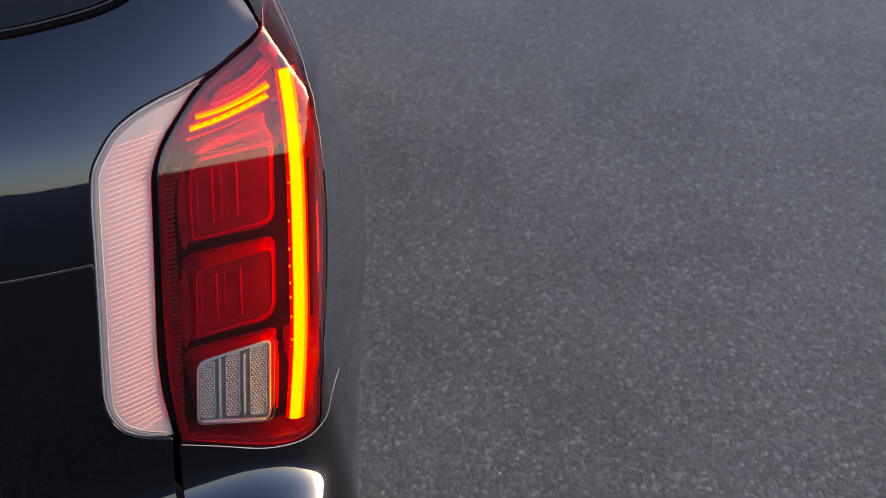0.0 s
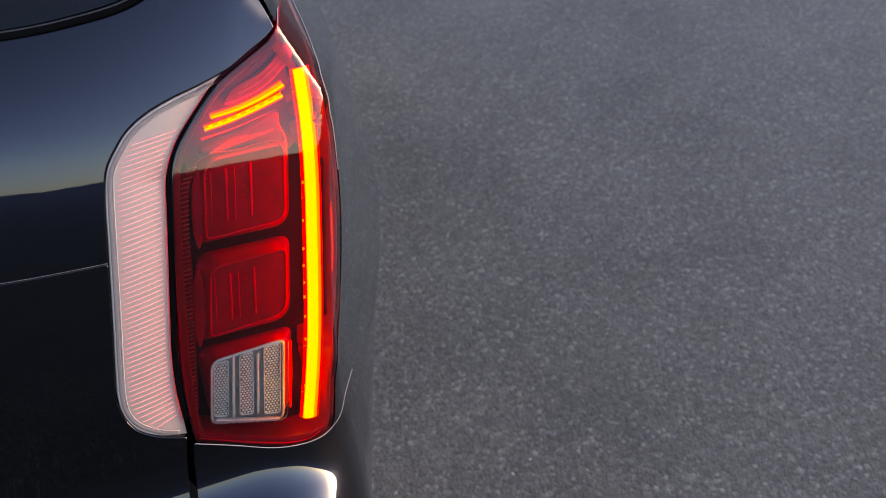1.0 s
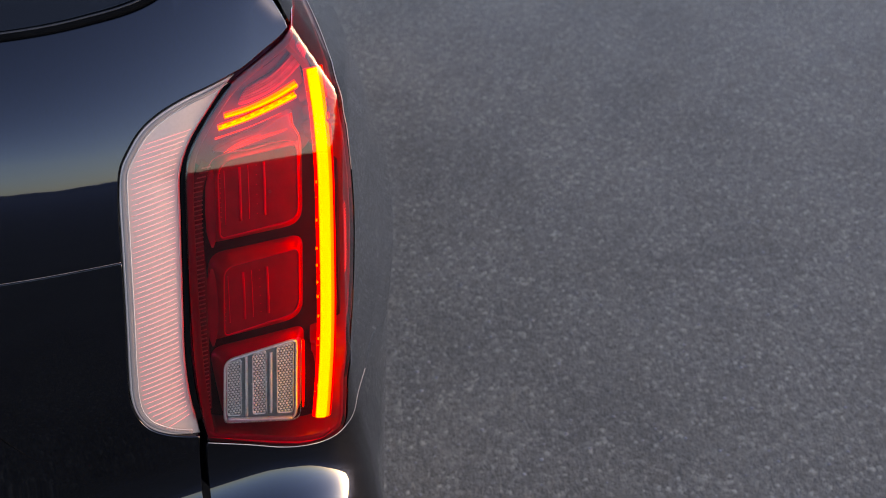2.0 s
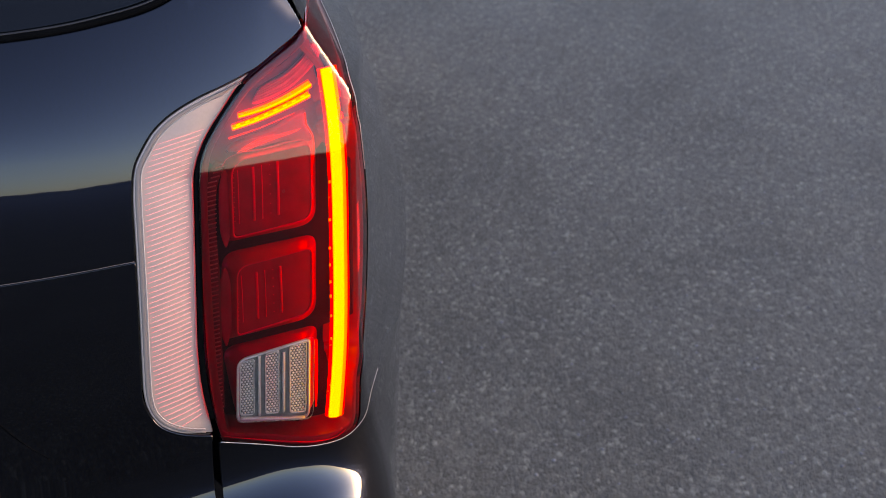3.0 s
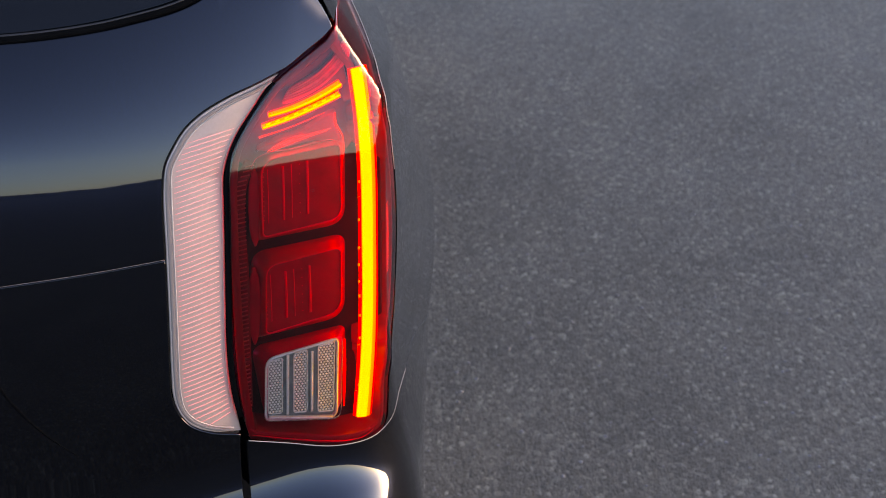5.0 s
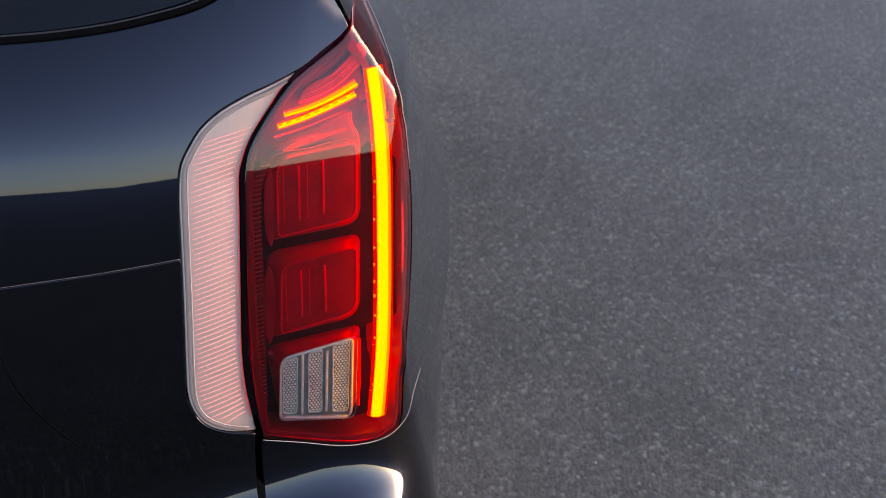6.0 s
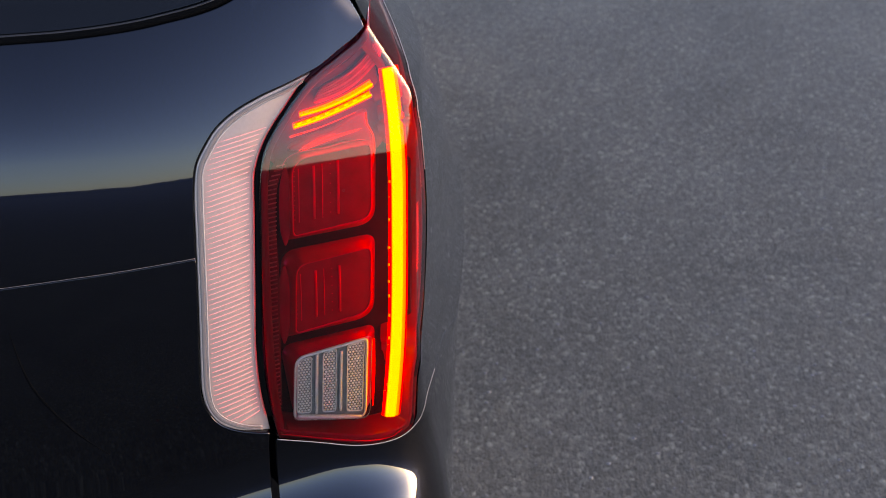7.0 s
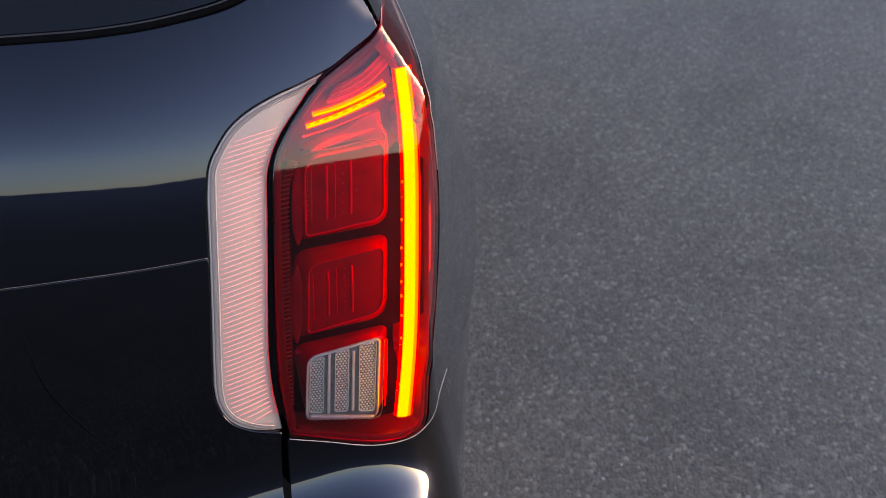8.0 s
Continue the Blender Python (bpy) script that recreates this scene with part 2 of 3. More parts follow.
def spline(points, gap=0.006, closed=True):
    """A smooth line through plan points; a point with a third entry is a sharp corner."""
    n = len(points)
    out = []
    for i in range(n if closed else n - 1):
        p1, p2 = points[i], points[(i + 1) % n]
        p0 = points[i - 1] if (closed or i > 0) else p1
        p3 = points[(i + 2) % n] if (closed or i < n - 2) else p2
        if len(p1) > 2:
            p0 = (2 * p1[0] - p2[0], 2 * p1[1] - p2[1])
        if len(p2) > 2:
            p3 = (2 * p2[0] - p1[0], 2 * p2[1] - p1[1])
        size = math.hypot(p2[0] - p1[0], p2[1] - p1[1])
        k = max(1, int(round(size / gap)))
        d0, d2 = max(math.hypot(p1[0] - p0[0], p1[1] - p0[1]), 1e-6), max(math.hypot(p3[0] - p2[0], p3[1] - p2[1]), 1e-6)
        for s in range(k):
            t = s / k
            q = []
            for c in (0, 1):
                m1 = ((p1[c] - p0[c]) / d0 + (p2[c] - p1[c]) / size) / 2 * size
                m2 = ((p3[c] - p2[c]) / d2 + (p2[c] - p1[c]) / size) / 2 * size
                q.append((2 * t ** 3 - 3 * t * t + 1) * p1[c] + (t ** 3 - 2 * t * t + t) * m1 + (3 * t * t - 2 * t ** 3) * p2[c] + (t ** 3 - t * t) * m2)
            out.append(tuple(q))
    if not closed:
        out.append(tuple(points[-1][:2]))
    return out


def shrink(loop, d):
    """The loop moved inwards by d."""
    pts = np.array(loop)
    a, b = pts - np.roll(pts, 1, 0), np.roll(pts, -1, 0) - pts
    a /= np.linalg.norm(a, axis=1)[:, None] + 1e-12
    b /= np.linalg.norm(b, axis=1)[:, None] + 1e-12
    na, nb = np.stack([-a[:, 1], a[:, 0]], 1), np.stack([-b[:, 1], b[:, 0]], 1)
    m = na + nb
    m /= (np.linalg.norm(m, axis=1)[:, None] + 1e-12)
    m /= np.maximum((m * na).sum(1), 0.5)[:, None]
    return pts + m * d, m


def inside(points, loop):
    res = np.zeros(len(points), bool)
    x, y = points[:, 0], points[:, 1]
    for (x0, y0), (x1, y1) in zip(loop, np.roll(loop, -1, 0)):
        hit = ((y0 > y) != (y1 > y)) & (x < (x1 - x0) * (y - y0) / (y1 - y0 + 1e-15) + x0)
        res ^= hit
    return res


def panel(name, outline, mat, parent, depth=0.0, thick=0.012, roll=0.002, step=0.02, label="", gap=0.006, place=inset, facing=skin_normal, hole=None, grow=0.0):
    """A sheet that follows the car's skin at a depth under it, with rolled edges and a turned-in flange."""
    loop = np.array(spline(outline, gap))
    if np.sum(loop[:, 0] * np.roll(loop[:, 1], -1) - np.roll(loop[:, 0], -1) * loop[:, 1]) < 0:
        loop = loop[::-1]
    if grow:
        loop = shrink(loop, -grow)[0]
    n = len(loop)
    rings, verts, normals, faces = [], [], [], []
    for d, sink, angle in ((0.0, thick, 90), (0.0, roll, 85), (0.3 * roll, 0.3 * roll, 45), (roll, 0.0, 0)):
        pts, inw = shrink(loop, d)
        for (u, z), w in zip(pts, inw):
            p, nn = place(u, z, depth + sink), Vector(facing(u, z))
            out = Vector(skin(u - 1e-3 * w[0], z - 1e-3 * w[1])) - Vector(skin(u, z))
            out = out.normalized() if out.length > 1e-9 else nn
            verts.append(p)
            normals.append((nn * math.cos(radians(angle)) + out * math.sin(radians(angle))).normalized())
        rings.append(pts)
    for r in range(3):
        for i in range(n):
            j = (i + 1) % n
            faces.append((r * n + i, r * n + j, (r + 1) * n + j, (r + 1) * n + i))
    inner = rings[-1]
    lo, hi = inner.min(0), inner.max(0)
    gu, gz = np.meshgrid(np.arange(lo[0] + step / 2, hi[0], step), np.arange(lo[1] + step / 2, hi[1], step))
    grid = np.stack([gu.ravel(), gz.ravel()], 1)
    grid = grid[inside(grid, inner)]
    if len(grid):
        far = np.min(np.linalg.norm(grid[:, None] - inner[None], axis=2), axis=1) > step * 0.35
        grid = grid[far]
    edges, cut = [], np.zeros((0, 2))
    if hole is not None:
        cut = np.array(spline(hole, gap))
        grid = grid[~inside(grid, cut)]
        first = n + len(grid)
        edges = [(first + i, first + (i + 1) % len(cut)) for i in range(len(cut))]
    flat = [Vector(p) for p in inner] + [Vector(p) for p in grid] + [Vector(p) for p in cut]
    tri = geometry.delaunay_2d_cdt(flat, edges, [list(range(n))], 1, 1e-7)
    index = {}
    for k, (co, src) in enumerate(zip(tri[0], tri[3])):
        first = [s for s in src if s < n]
        if first:
            index[k] = 3 * n + first[0]
        else:
            index[k] = len(verts)
            verts.append(place(co[0], co[1], depth))
            normals.append(Vector(facing(co[0], co[1])))
    fill = [f for f in tri[2] if len({index[i] for i in f}) == len(f)]
    if hole is not None:
        mid = np.array([[sum(tri[0][i][c] for i in f) / len(f) for c in (0, 1)] for f in fill])
        fill = [f for f, gone in zip(fill, inside(mid, cut)) if not gone]
    faces += [tuple(index[i] for i in f) for f in fill]
    ob = mesh_object(name, verts, faces, mat, parent, normals, label)
    return ob


def strip(name, line, width, mat, parent, depth, height=0.004, closed=False, gap=0.006, label="", place=inset):
    """A raised band with a rounded back along a line on the skin; width may be a number or one for each end."""
    pts = spline(line, gap, closed)
    n = len(pts)
    verts, faces = [], []
    for i, (u, z) in enumerate(pts):
        a, b = pts[(i - 1) % n if closed else max(i - 1, 0)], pts[(i + 1) % n if closed else min(i + 1, n - 1)]
        s = math.hypot(b[0] - a[0], b[1] - a[1]) + 1e-12
        nu, nz = -(b[1] - a[1]) / s, (b[0] - a[0]) / s
        w = width if isinstance(width, (int, float)) else float(np.interp(i / max(n - 1, 1), np.linspace(0, 1, len(width)), width))
        for k, (off, h) in enumerate(((-0.5, 0.0), (-0.42, 0.7), (-0.2, 1.0), (0.2, 1.0), (0.42, 0.7), (0.5, 0.0))):
            verts.append(place(u + nu * off * w, z + nz * off * w, depth - h * height))
    for i in range(n if closed else n - 1):
        j = (i + 1) % n
        for k in range(5):
            faces.append((i * 6 + k, j * 6 + k, j * 6 + k + 1, i * 6 + k + 1))
    if not closed:
        faces += [tuple(range(6)), tuple((n - 1) * 6 + k for k in reversed(range(6)))]
    return mesh_object(name, verts, faces, mat, parent, None, label)


# ---- ground, distance ----
def make_ground():
    rings = [0.0, 2.0, 6.0, 20.0, 80.0, 400.0, 2600.0]
    verts, faces = [(0, 3, 0)], []
    for r in rings[1:]:
        for k in range(48):
            a = k / 48 * math.tau
            verts.append((r * math.cos(a), 3 + r * math.sin(a), 0))
    for k in range(48):
        faces.append((0, 1 + k, 1 + (k + 1) % 48))
    for j in range(len(rings) - 2):
        for k in range(48):
            a, b = 1 + j * 48 + k, 1 + j * 48 + (k + 1) % 48
            faces.append((a, a + 48, b + 48, b))
    ob = mesh_object("ground", verts, faces, ASPHALT, smooth=False)
    return tagged(ob, "worn grey asphalt with fine pale aggregate", "ground", kind="structure")


def make_hills():
    verts, faces, n = [], [], 720
    for k in range(n):
        a = k / n * math.tau
        h = 15 + 15 * noise.noise(Vector((math.cos(a) * 2.5, math.sin(a) * 2.5, 0.3))) + 5 * noise.noise(Vector((math.cos(a) * 9, math.sin(a) * 9, 1.3))) + 2.5 * noise.noise(Vector((math.cos(a) * 30, math.sin(a) * 30, 2.3)))
        for r, z in ((1500, -1), (1750, h * 0.55), (2000, h), (2400, -1)):
            verts.append((r * math.cos(a), r * math.sin(a), z))
    for k in range(n):
        j = (k + 1) % n
        for s in range(3):
            faces.append((k * 4 + s, j * 4 + s, j * 4 + s + 1, k * 4 + s + 1))
    ob = mesh_object("backdrop", verts, faces, HILL)
    return tagged(ob, "low dark hills along the horizon at dusk", "hills", kind="structure")


def make_chips():
    rnd = random.Random(4)
    verts, faces = [], []
    for _ in range(1500):
        x, y = rnd.uniform(-0.6, 2.2), rnd.uniform(2.4, 6.2)
        r = rnd.choice((0.0022, 0.003, 0.003, 0.004, 0.0055))
        a0, k = rnd.uniform(0, 6), len(verts)
        for j in range(6):
            a = a0 + j * math.tau / 6
            q = r * rnd.uniform(0.7, 1.25)
            verts.append((x + q * math.cos(a), y + q * math.sin(a), -0.001))
        for j in range(6):
            a = a0 + j * math.tau / 6
            q = r * 0.6 * rnd.uniform(0.7, 1.2)
            verts.append((x + q * math.cos(a), y + q * math.sin(a), r * rnd.uniform(0.25, 0.5)))
        for j in range(6):
            i = (j + 1) % 6
            faces.append((k + j, k + i, k + 6 + i, k + 6 + j))
        faces.append(tuple(k + 6 + j for j in range(6)))
    ob = mesh_object("chippings", verts, faces, CHIP, smooth=False)
    return tagged(ob, "pale stone chippings set in the asphalt", "gravel", kind="stuff")


make_ground()
make_hills()
make_chips()

# ---- the car ----
car = new("car")
car.location = (0, 0, 0)
tagged(car, "black sport utility vehicle with its rear lamp lit, parked on asphalt", "car")

TRIM_OUTER = [(-0.258, 1.239, 1), (-0.285, 1.228), (-0.309, 1.219), (-0.338, 1.204), (-0.356, 1.189), (-0.368, 1.171), (-0.377, 1.152), (-0.380, 1.127), (-0.380, 1.071),
              (-0.380, 1.013), (-0.3805, 0.968), (-0.3815, 0.921), (-0.381, 0.882), (-0.375, 0.861), (-0.365, 0.846), (-0.345, 0.834), (-0.311, 0.826, 1)]
TRIM_INNER = [(-0.314, 0.846), (-0.319, 0.880), (-0.3215, 0.930), (-0.3205, 0.976), (-0.319, 1.035), (-0.318, 1.093), (-0.317, 1.138), (-0.313, 1.156), (-0.304, 1.178), (-0.285, 1.206), (-0.267, 1.231)]


TAILGATE_UPPER = [(-0.382, 1.050, 1), (-0.382, 1.127), (-0.379, 1.153), (-0.370, 1.172), (-0.3575, 1.1905), (-0.339, 1.206), (-0.3095, 1.221), (-0.285, 1.230), (-0.259, 1.2412),
                  (-0.251, 1.2448), (-0.227, 1.262), (-0.209, 1.275), (-0.2005, 1.2840, 1), (-0.2060, 1.2970), (-0.2150, 1.3135), (-0.2300, 1.338), (-0.245, 1.40), (-0.26, 1.48, 1), (-0.29, 1.48, 1),
                  (-0.292, 1.40), (-0.305, 1.35), (-0.342, 1.3195), (-0.417, 1.2995), (-0.497, 1.2900), (-0.60, 1.2865), (-0.85, 1.2825), (XC, 1.2815), (-1.7, 1.297), (-1.99, 1.32, 1),
                  (-1.99, 1.03, 1), (XC, 1.015), (-0.8, 1.022), (-0.601, 1.033), (-0.53, 1.038), (-0.459, 1.043)]
TAILGATE_LOWER = [(-0.382, 1.0491, 1), (-0.382, 1.013), (-0.3825, 0.968), (-0.3835, 0.921), (-0.383, 0.881), (-0.3762, 0.8602), (-0.3656, 0.8450), (-0.3453, 0.8332), (-0.312, 0.8252, 1),
                  (-0.313, 0.80), (-0.314, 0.70), (-0.314, 0.60, 1), (-1.916, 0.60, 1), (-1.99, 1.029, 1), (XC, 1.0141), (-0.8, 1.0211), (-0.601, 1.0321), (-0.53, 1.0371), (-0.459, 1.0421)]
tailgate = panel("tailgate", TAILGATE_UPPER, PAINT, car, roll=0.0012, facing=tail_normal)
panel("lower_panel", TAILGATE_LOWER, PAINT, tailgate, roll=0.0014)

# Thin paler strip painted as the highlight along the seam's panel edge.
strip("seam_glint", [(XC, 1.0146), (-0.8, 1.0216), (-0.601, 1.0326), (-0.53, 1.0376), (-0.459, 1.0426), (-0.383, 1.0496)], 0.0006, DIM_EDGE, tailgate, 0.0005, 0.0006)

# Thin dark line curving down the lower panel.
strip("dark_curve", [(-0.5820, 0.9841), (-0.5753, 0.9521), (-0.5641, 0.9168), (-0.5470, 0.8870), (-0.5255, 0.8581), (-0.5061, 0.8375), (-0.4879, 0.8212)], (0.0004, 0.0026, 0.0034, 0.0026, 0.0004), RUBBER, tailgate, 0.0001, 0.0004)

QUARTER = [(-0.1363, 0.7922, 1), (-0.1130, 0.8004), (-0.0980, 0.8171), (-0.0748, 0.8246), (-0.0466, 0.8277), (-0.0100, 0.8372), (0.0400, 0.8332), (0.1400, 0.8032), (0.3000, 0.7762), (0.7500, 0.7664, 1), (0.7500, 1.4200, 1), (-0.2120, 1.4200, 1), (-0.2115, 1.3350), (-0.2048, 1.3176), (-0.1993, 1.3026), (-0.1957, 1.2880, 1), (-0.1786, 1.2936), (-0.1164, 1.2979), (-0.0419, 1.2954), (-0.0022, 1.2911), (0.0028, 1.2861), (-0.0218, 1.2787), (-0.0477, 1.2714), (-0.0622, 1.2606), (-0.0821, 1.2485), (-0.1065, 1.2335), (-0.1330, 1.2118), (-0.1297, 1.1872), (-0.1056, 1.1573), (-0.0823, 1.1215), (-0.0648, 1.0940), (-0.0496, 1.0542), (-0.0432, 1.0168), (-0.0482, 0.9833), (-0.0591, 0.9519), (-0.0828, 0.9265), (-0.1068, 0.9013), (-0.1314, 0.8682), (-0.1295, 0.8266), (-0.1286, 0.8026)]
panel("quarter_panel", QUARTER, PAINT, car, roll=0.0002, step=0.014, facing=side_normal)

BUMPER = [(-0.3045, 0.8152, 1), (-0.2580, 0.8040), (-0.2203, 0.7942), (-0.1875, 0.7900), (-0.1644, 0.7887), (-0.1499, 0.7894), (-0.1345, 0.7925), (-0.1130, 0.7999), (-0.0980, 0.8166), (-0.0748, 0.8241), (-0.0466, 0.8273), (-0.0100, 0.8370), (0.0400, 0.8330), (0.1400, 0.8030), (0.3000, 0.7760), (0.7500, 0.7650, 1), (0.7500, 0.3600, 1), (-0.2000, 0.3400), (XC, 0.3400), (-2.0000, 0.3600, 1), (-2.0000, 0.5940, 1), (-0.3090, 0.5940, 1)]
bumper = panel("bumper", BUMPER, PAINT, car, roll=0.0002, step=0.007, facing=bumper_normal)
# Pale strip painted as the light that the bumper's top edge catches.
strip("bumper_glint", [(-0.3035, 0.8152), (-0.2580, 0.8040), (-0.2203, 0.7942), (-0.1875, 0.7903), (-0.1644, 0.7890), (-0.1499, 0.7897), (-0.1345, 0.7928), (-0.1130, 0.8002), (-0.0980, 0.8169), (-0.0748, 0.8244), (-0.0466, 0.8276)], (0.0009, 0.0009, 0.0010, 0.0009, 0.0007, 0.0004, 0.0002, 0.0001), PALE_EDGE, bumper, 0.0004, 0.0008)

# rear window and its seal
WINDOW = [(-0.345, 1.3305), (-0.419, 1.3105), (-0.499, 1.3005), (-0.60, 1.2970), (-0.85, 1.2930), (XC, 1.2920), (-1.7, 1.304), (-1.95, 1.33, 1), (-1.93, 1.66, 1), (-0.30, 1.66, 1), (-0.297, 1.40), (-0.311, 1.355)]
panel("rear_window", WINDOW, GLASS, car, depth=0.008)
strip("window_seal", [(-0.295, 1.40), (-0.308, 1.352), (-0.3435, 1.3250), (-0.418, 1.3050), (-0.498, 1.2953), (-0.60, 1.2918), (-0.85, 1.2878), (XC, 1.2868), (-1.7, 1.2953)], 0.013, RUBBER, car, 0.008, 0.007)

strip("seal_lip", [(-0.296, 1.40), (-0.3095, 1.3545), (-0.3445, 1.3280), (-0.419, 1.3080), (-0.499, 1.2983), (-0.60, 1.2948), (-0.85, 1.2908), (XC, 1.2898)], 0.0026, DARK, car, 0.002, 0.0012)

# silver trim on the tailgate, with its lit lines
def dish(u, z, depth):
    """The garnish dips towards the lamp."""
    edge = -0.3195 + max(z - 1.135, 0.0) * 0.62 + max(0.87 - z, 0.0) * 0.15
    return inset(u, z, depth + 0.0075 * min(max(1 - (edge - u) / 0.048, 0.0), 1.2) ** 2)


def dish_normal(u, z):
    a, b = dish(u + 5e-4, z, 0) - dish(u - 5e-4, z, 0), dish(u, z + 5e-4, 0) - dish(u, z - 5e-4, 0)
    return a.cross(b).normalized()


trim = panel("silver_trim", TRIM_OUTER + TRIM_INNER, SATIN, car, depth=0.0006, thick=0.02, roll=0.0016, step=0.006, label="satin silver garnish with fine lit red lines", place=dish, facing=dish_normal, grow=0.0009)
def along_trim(d):
    """A line inside the garnish's outer edge, at the distance d."""
    return [(-0.2655, 1.2345 - 0.4 * d)] + [(u + 0.72 * d, z - 0.72 * d) for u, z in TRIM_OUTER[1:7]] + [(u + d, z) for u, z in TRIM_OUTER[7:13]] + [(u + 0.6 * d, z + 0.85 * d) for u, z in TRIM_OUTER[13:-1]] + [(-0.319, 0.8275 + d)]


# Dim and bright bands put the turned edge's shade and highlights into colour.
strip("border", along_trim(0.0040), (0.0015, 0.0058, 0.0062, 0.0062, 0.0062, 0.0055, 0.0030), DIM_EDGE, trim, 0.0012, 0.0012)
strip("bright_edge", along_trim(0.0077), (0.0006, 0.0013, 0.0015, 0.0013, 0.0010), PALE_EDGE, trim, 0.0012, 0.0014)
strip("inner_edge", [(u - 0.0016, z) for u, z in TRIM_INNER], (0.0004, 0.0012, 0.0012, 0.0008), PALE_EDGE, trim, 0.0010, 0.0010, place=dish)
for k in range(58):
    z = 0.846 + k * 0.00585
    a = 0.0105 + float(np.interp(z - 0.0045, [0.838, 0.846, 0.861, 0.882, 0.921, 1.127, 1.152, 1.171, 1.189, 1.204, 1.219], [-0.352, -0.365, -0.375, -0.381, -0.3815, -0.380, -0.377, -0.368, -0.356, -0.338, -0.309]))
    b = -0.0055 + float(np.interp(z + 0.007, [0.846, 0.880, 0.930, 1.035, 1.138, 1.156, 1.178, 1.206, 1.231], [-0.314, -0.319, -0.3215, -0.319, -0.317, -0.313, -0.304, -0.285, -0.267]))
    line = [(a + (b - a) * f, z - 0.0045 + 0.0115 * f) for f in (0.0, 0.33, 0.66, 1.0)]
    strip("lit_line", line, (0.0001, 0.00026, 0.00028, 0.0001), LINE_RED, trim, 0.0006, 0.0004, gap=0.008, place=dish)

def rounded(corners, radii, sides=10, bend=7):
    """A polygon with rounded corners, always with the same number of points."""
    out, n = [], len(corners)
    for i in range(n):
        p, q, r = Vector(corners[i - 1]), Vector(corners[i]), Vector(corners[(i + 1) % n])
        rad = radii[i]
        a, b = q + (p - q).normalized() * rad, q + (r - q).normalized() * rad
        for k in range(bend):
            t = k / (bend - 1)
            out.append(tuple(a * (1 - t) ** 2 + q * 2 * t * (1 - t) + b * t * t))
        c = r + (q - r).normalized() * radii[(i + 1) % n]
        for k in range(1, sides):
            out.append(tuple(b.lerp(c, k / sides)))
    return out


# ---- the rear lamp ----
# Unseen red emitter added in the gap to redden the garnish's inner edge.
strip("hidden_emitter", [(u + 0.0045, z) for u, z in TRIM_INNER], 0.0008, GAP_GLOW, trim, 0.0055, 0.0012)
# Black strip added to hide the emitter and stand in for the dark gap.
strip("black_cover", [(u + 0.0040, z + 0.0002) for u, z in TRIM_INNER], 0.0062, RUBBER, trim, 0.0030, 0.0008)


LENS_EDGE = [(-0.1982, 1.2820), (-0.2070, 1.2710), (-0.2260, 1.2570), (-0.2500, 1.2400), (-0.2600, 1.2320), (-0.2800, 1.2080), (-0.2950, 1.1850), (-0.3070, 1.1620), (-0.3110, 1.1430), (-0.3130, 1.0640), (-0.3125, 1.0050), (-0.3120, 0.9590), (-0.3115, 0.9280), (-0.3090, 0.8780), (-0.3030, 0.8175, 1), (-0.2580, 0.8050), (-0.2203, 0.7957), (-0.1874, 0.7914), (-0.1642, 0.7901), (-0.1486, 0.7911), (-0.1377, 0.7937), (-0.1315, 0.8041), (-0.1325, 0.8282), (-0.1347, 0.8699), (-0.1185, 0.9072), (-0.0904, 0.9301), (-0.0704, 0.9570), (-0.0599, 0.9883), (-0.0552, 1.0216), (-0.0615, 1.0588), (-0.0764, 1.0983), (-0.0935, 1.1255), (-0.1152, 1.1605), (-0.1376, 1.1897), (-0.1374, 1.2130), (-0.1136, 1.2353), (-0.0901, 1.2505), (-0.0713, 1.2628), (-0.0578, 1.2738), (-0.0335, 1.2814), (-0.0110, 1.2891), (-0.0399, 1.2954), (-0.1144, 1.2979), (-0.1659, 1.2960), (-0.1863, 1.2879)]
CLEAR_EDGE = rounded([(-0.2800, 0.9190), (-0.1935, 0.9345), (-0.1985, 0.8255), (-0.2850, 0.8370)], (0.012, 0.007, 0.012, 0.007), 6, 5)
HOUSING_EDGE = [(min(u if u < -0.15 else -0.150 - 0.06 * (u + 0.150), -0.150 - 1.4 * tumble(z + 0.01)), min(z, 1.30)) for u, z in (p[:2] for p in LENS_EDGE[:-4])]
lamp = panel("rear_lamp", HOUSING_EDGE, HOUSING, car, depth=0.048, thick=0.06, roll=0.002, step=0.012, place=inner, facing=inner_normal, label="lit rear lamp with a red cover and a clear reversing window")
panel("lens", LENS_EDGE, LENS, lamp, depth=0.0, thick=0.010, roll=0.0014, step=0.0042, grow=0.0004, label="glossy red transparent lamp cover", hole=CLEAR_EDGE, facing=cover_normal)
panel("clear_window", CLEAR_EDGE, CLEAR, lamp, depth=0.0003, thick=0.0025, roll=0.0008, step=0.008, gap=0.004, label="clear reversing lamp window")


# Pale strip painted as a catch-light on the fender's edge.
strip("side_glint", [(-0.0261, 1.2797), (-0.0514, 1.2723), (-0.0655, 1.2614), (-0.0850, 1.2492), (-0.1091, 1.2341), (-0.1346, 1.2123), (-0.1326, 1.1881), (-0.1095, 1.1586), (-0.0864, 1.1230), (-0.0691, 1.0956)], (0.0009, 0.0010, 0.0011, 0.0008, 0.0003), PALE_EDGE, lamp, 0.0004, 0.0009)
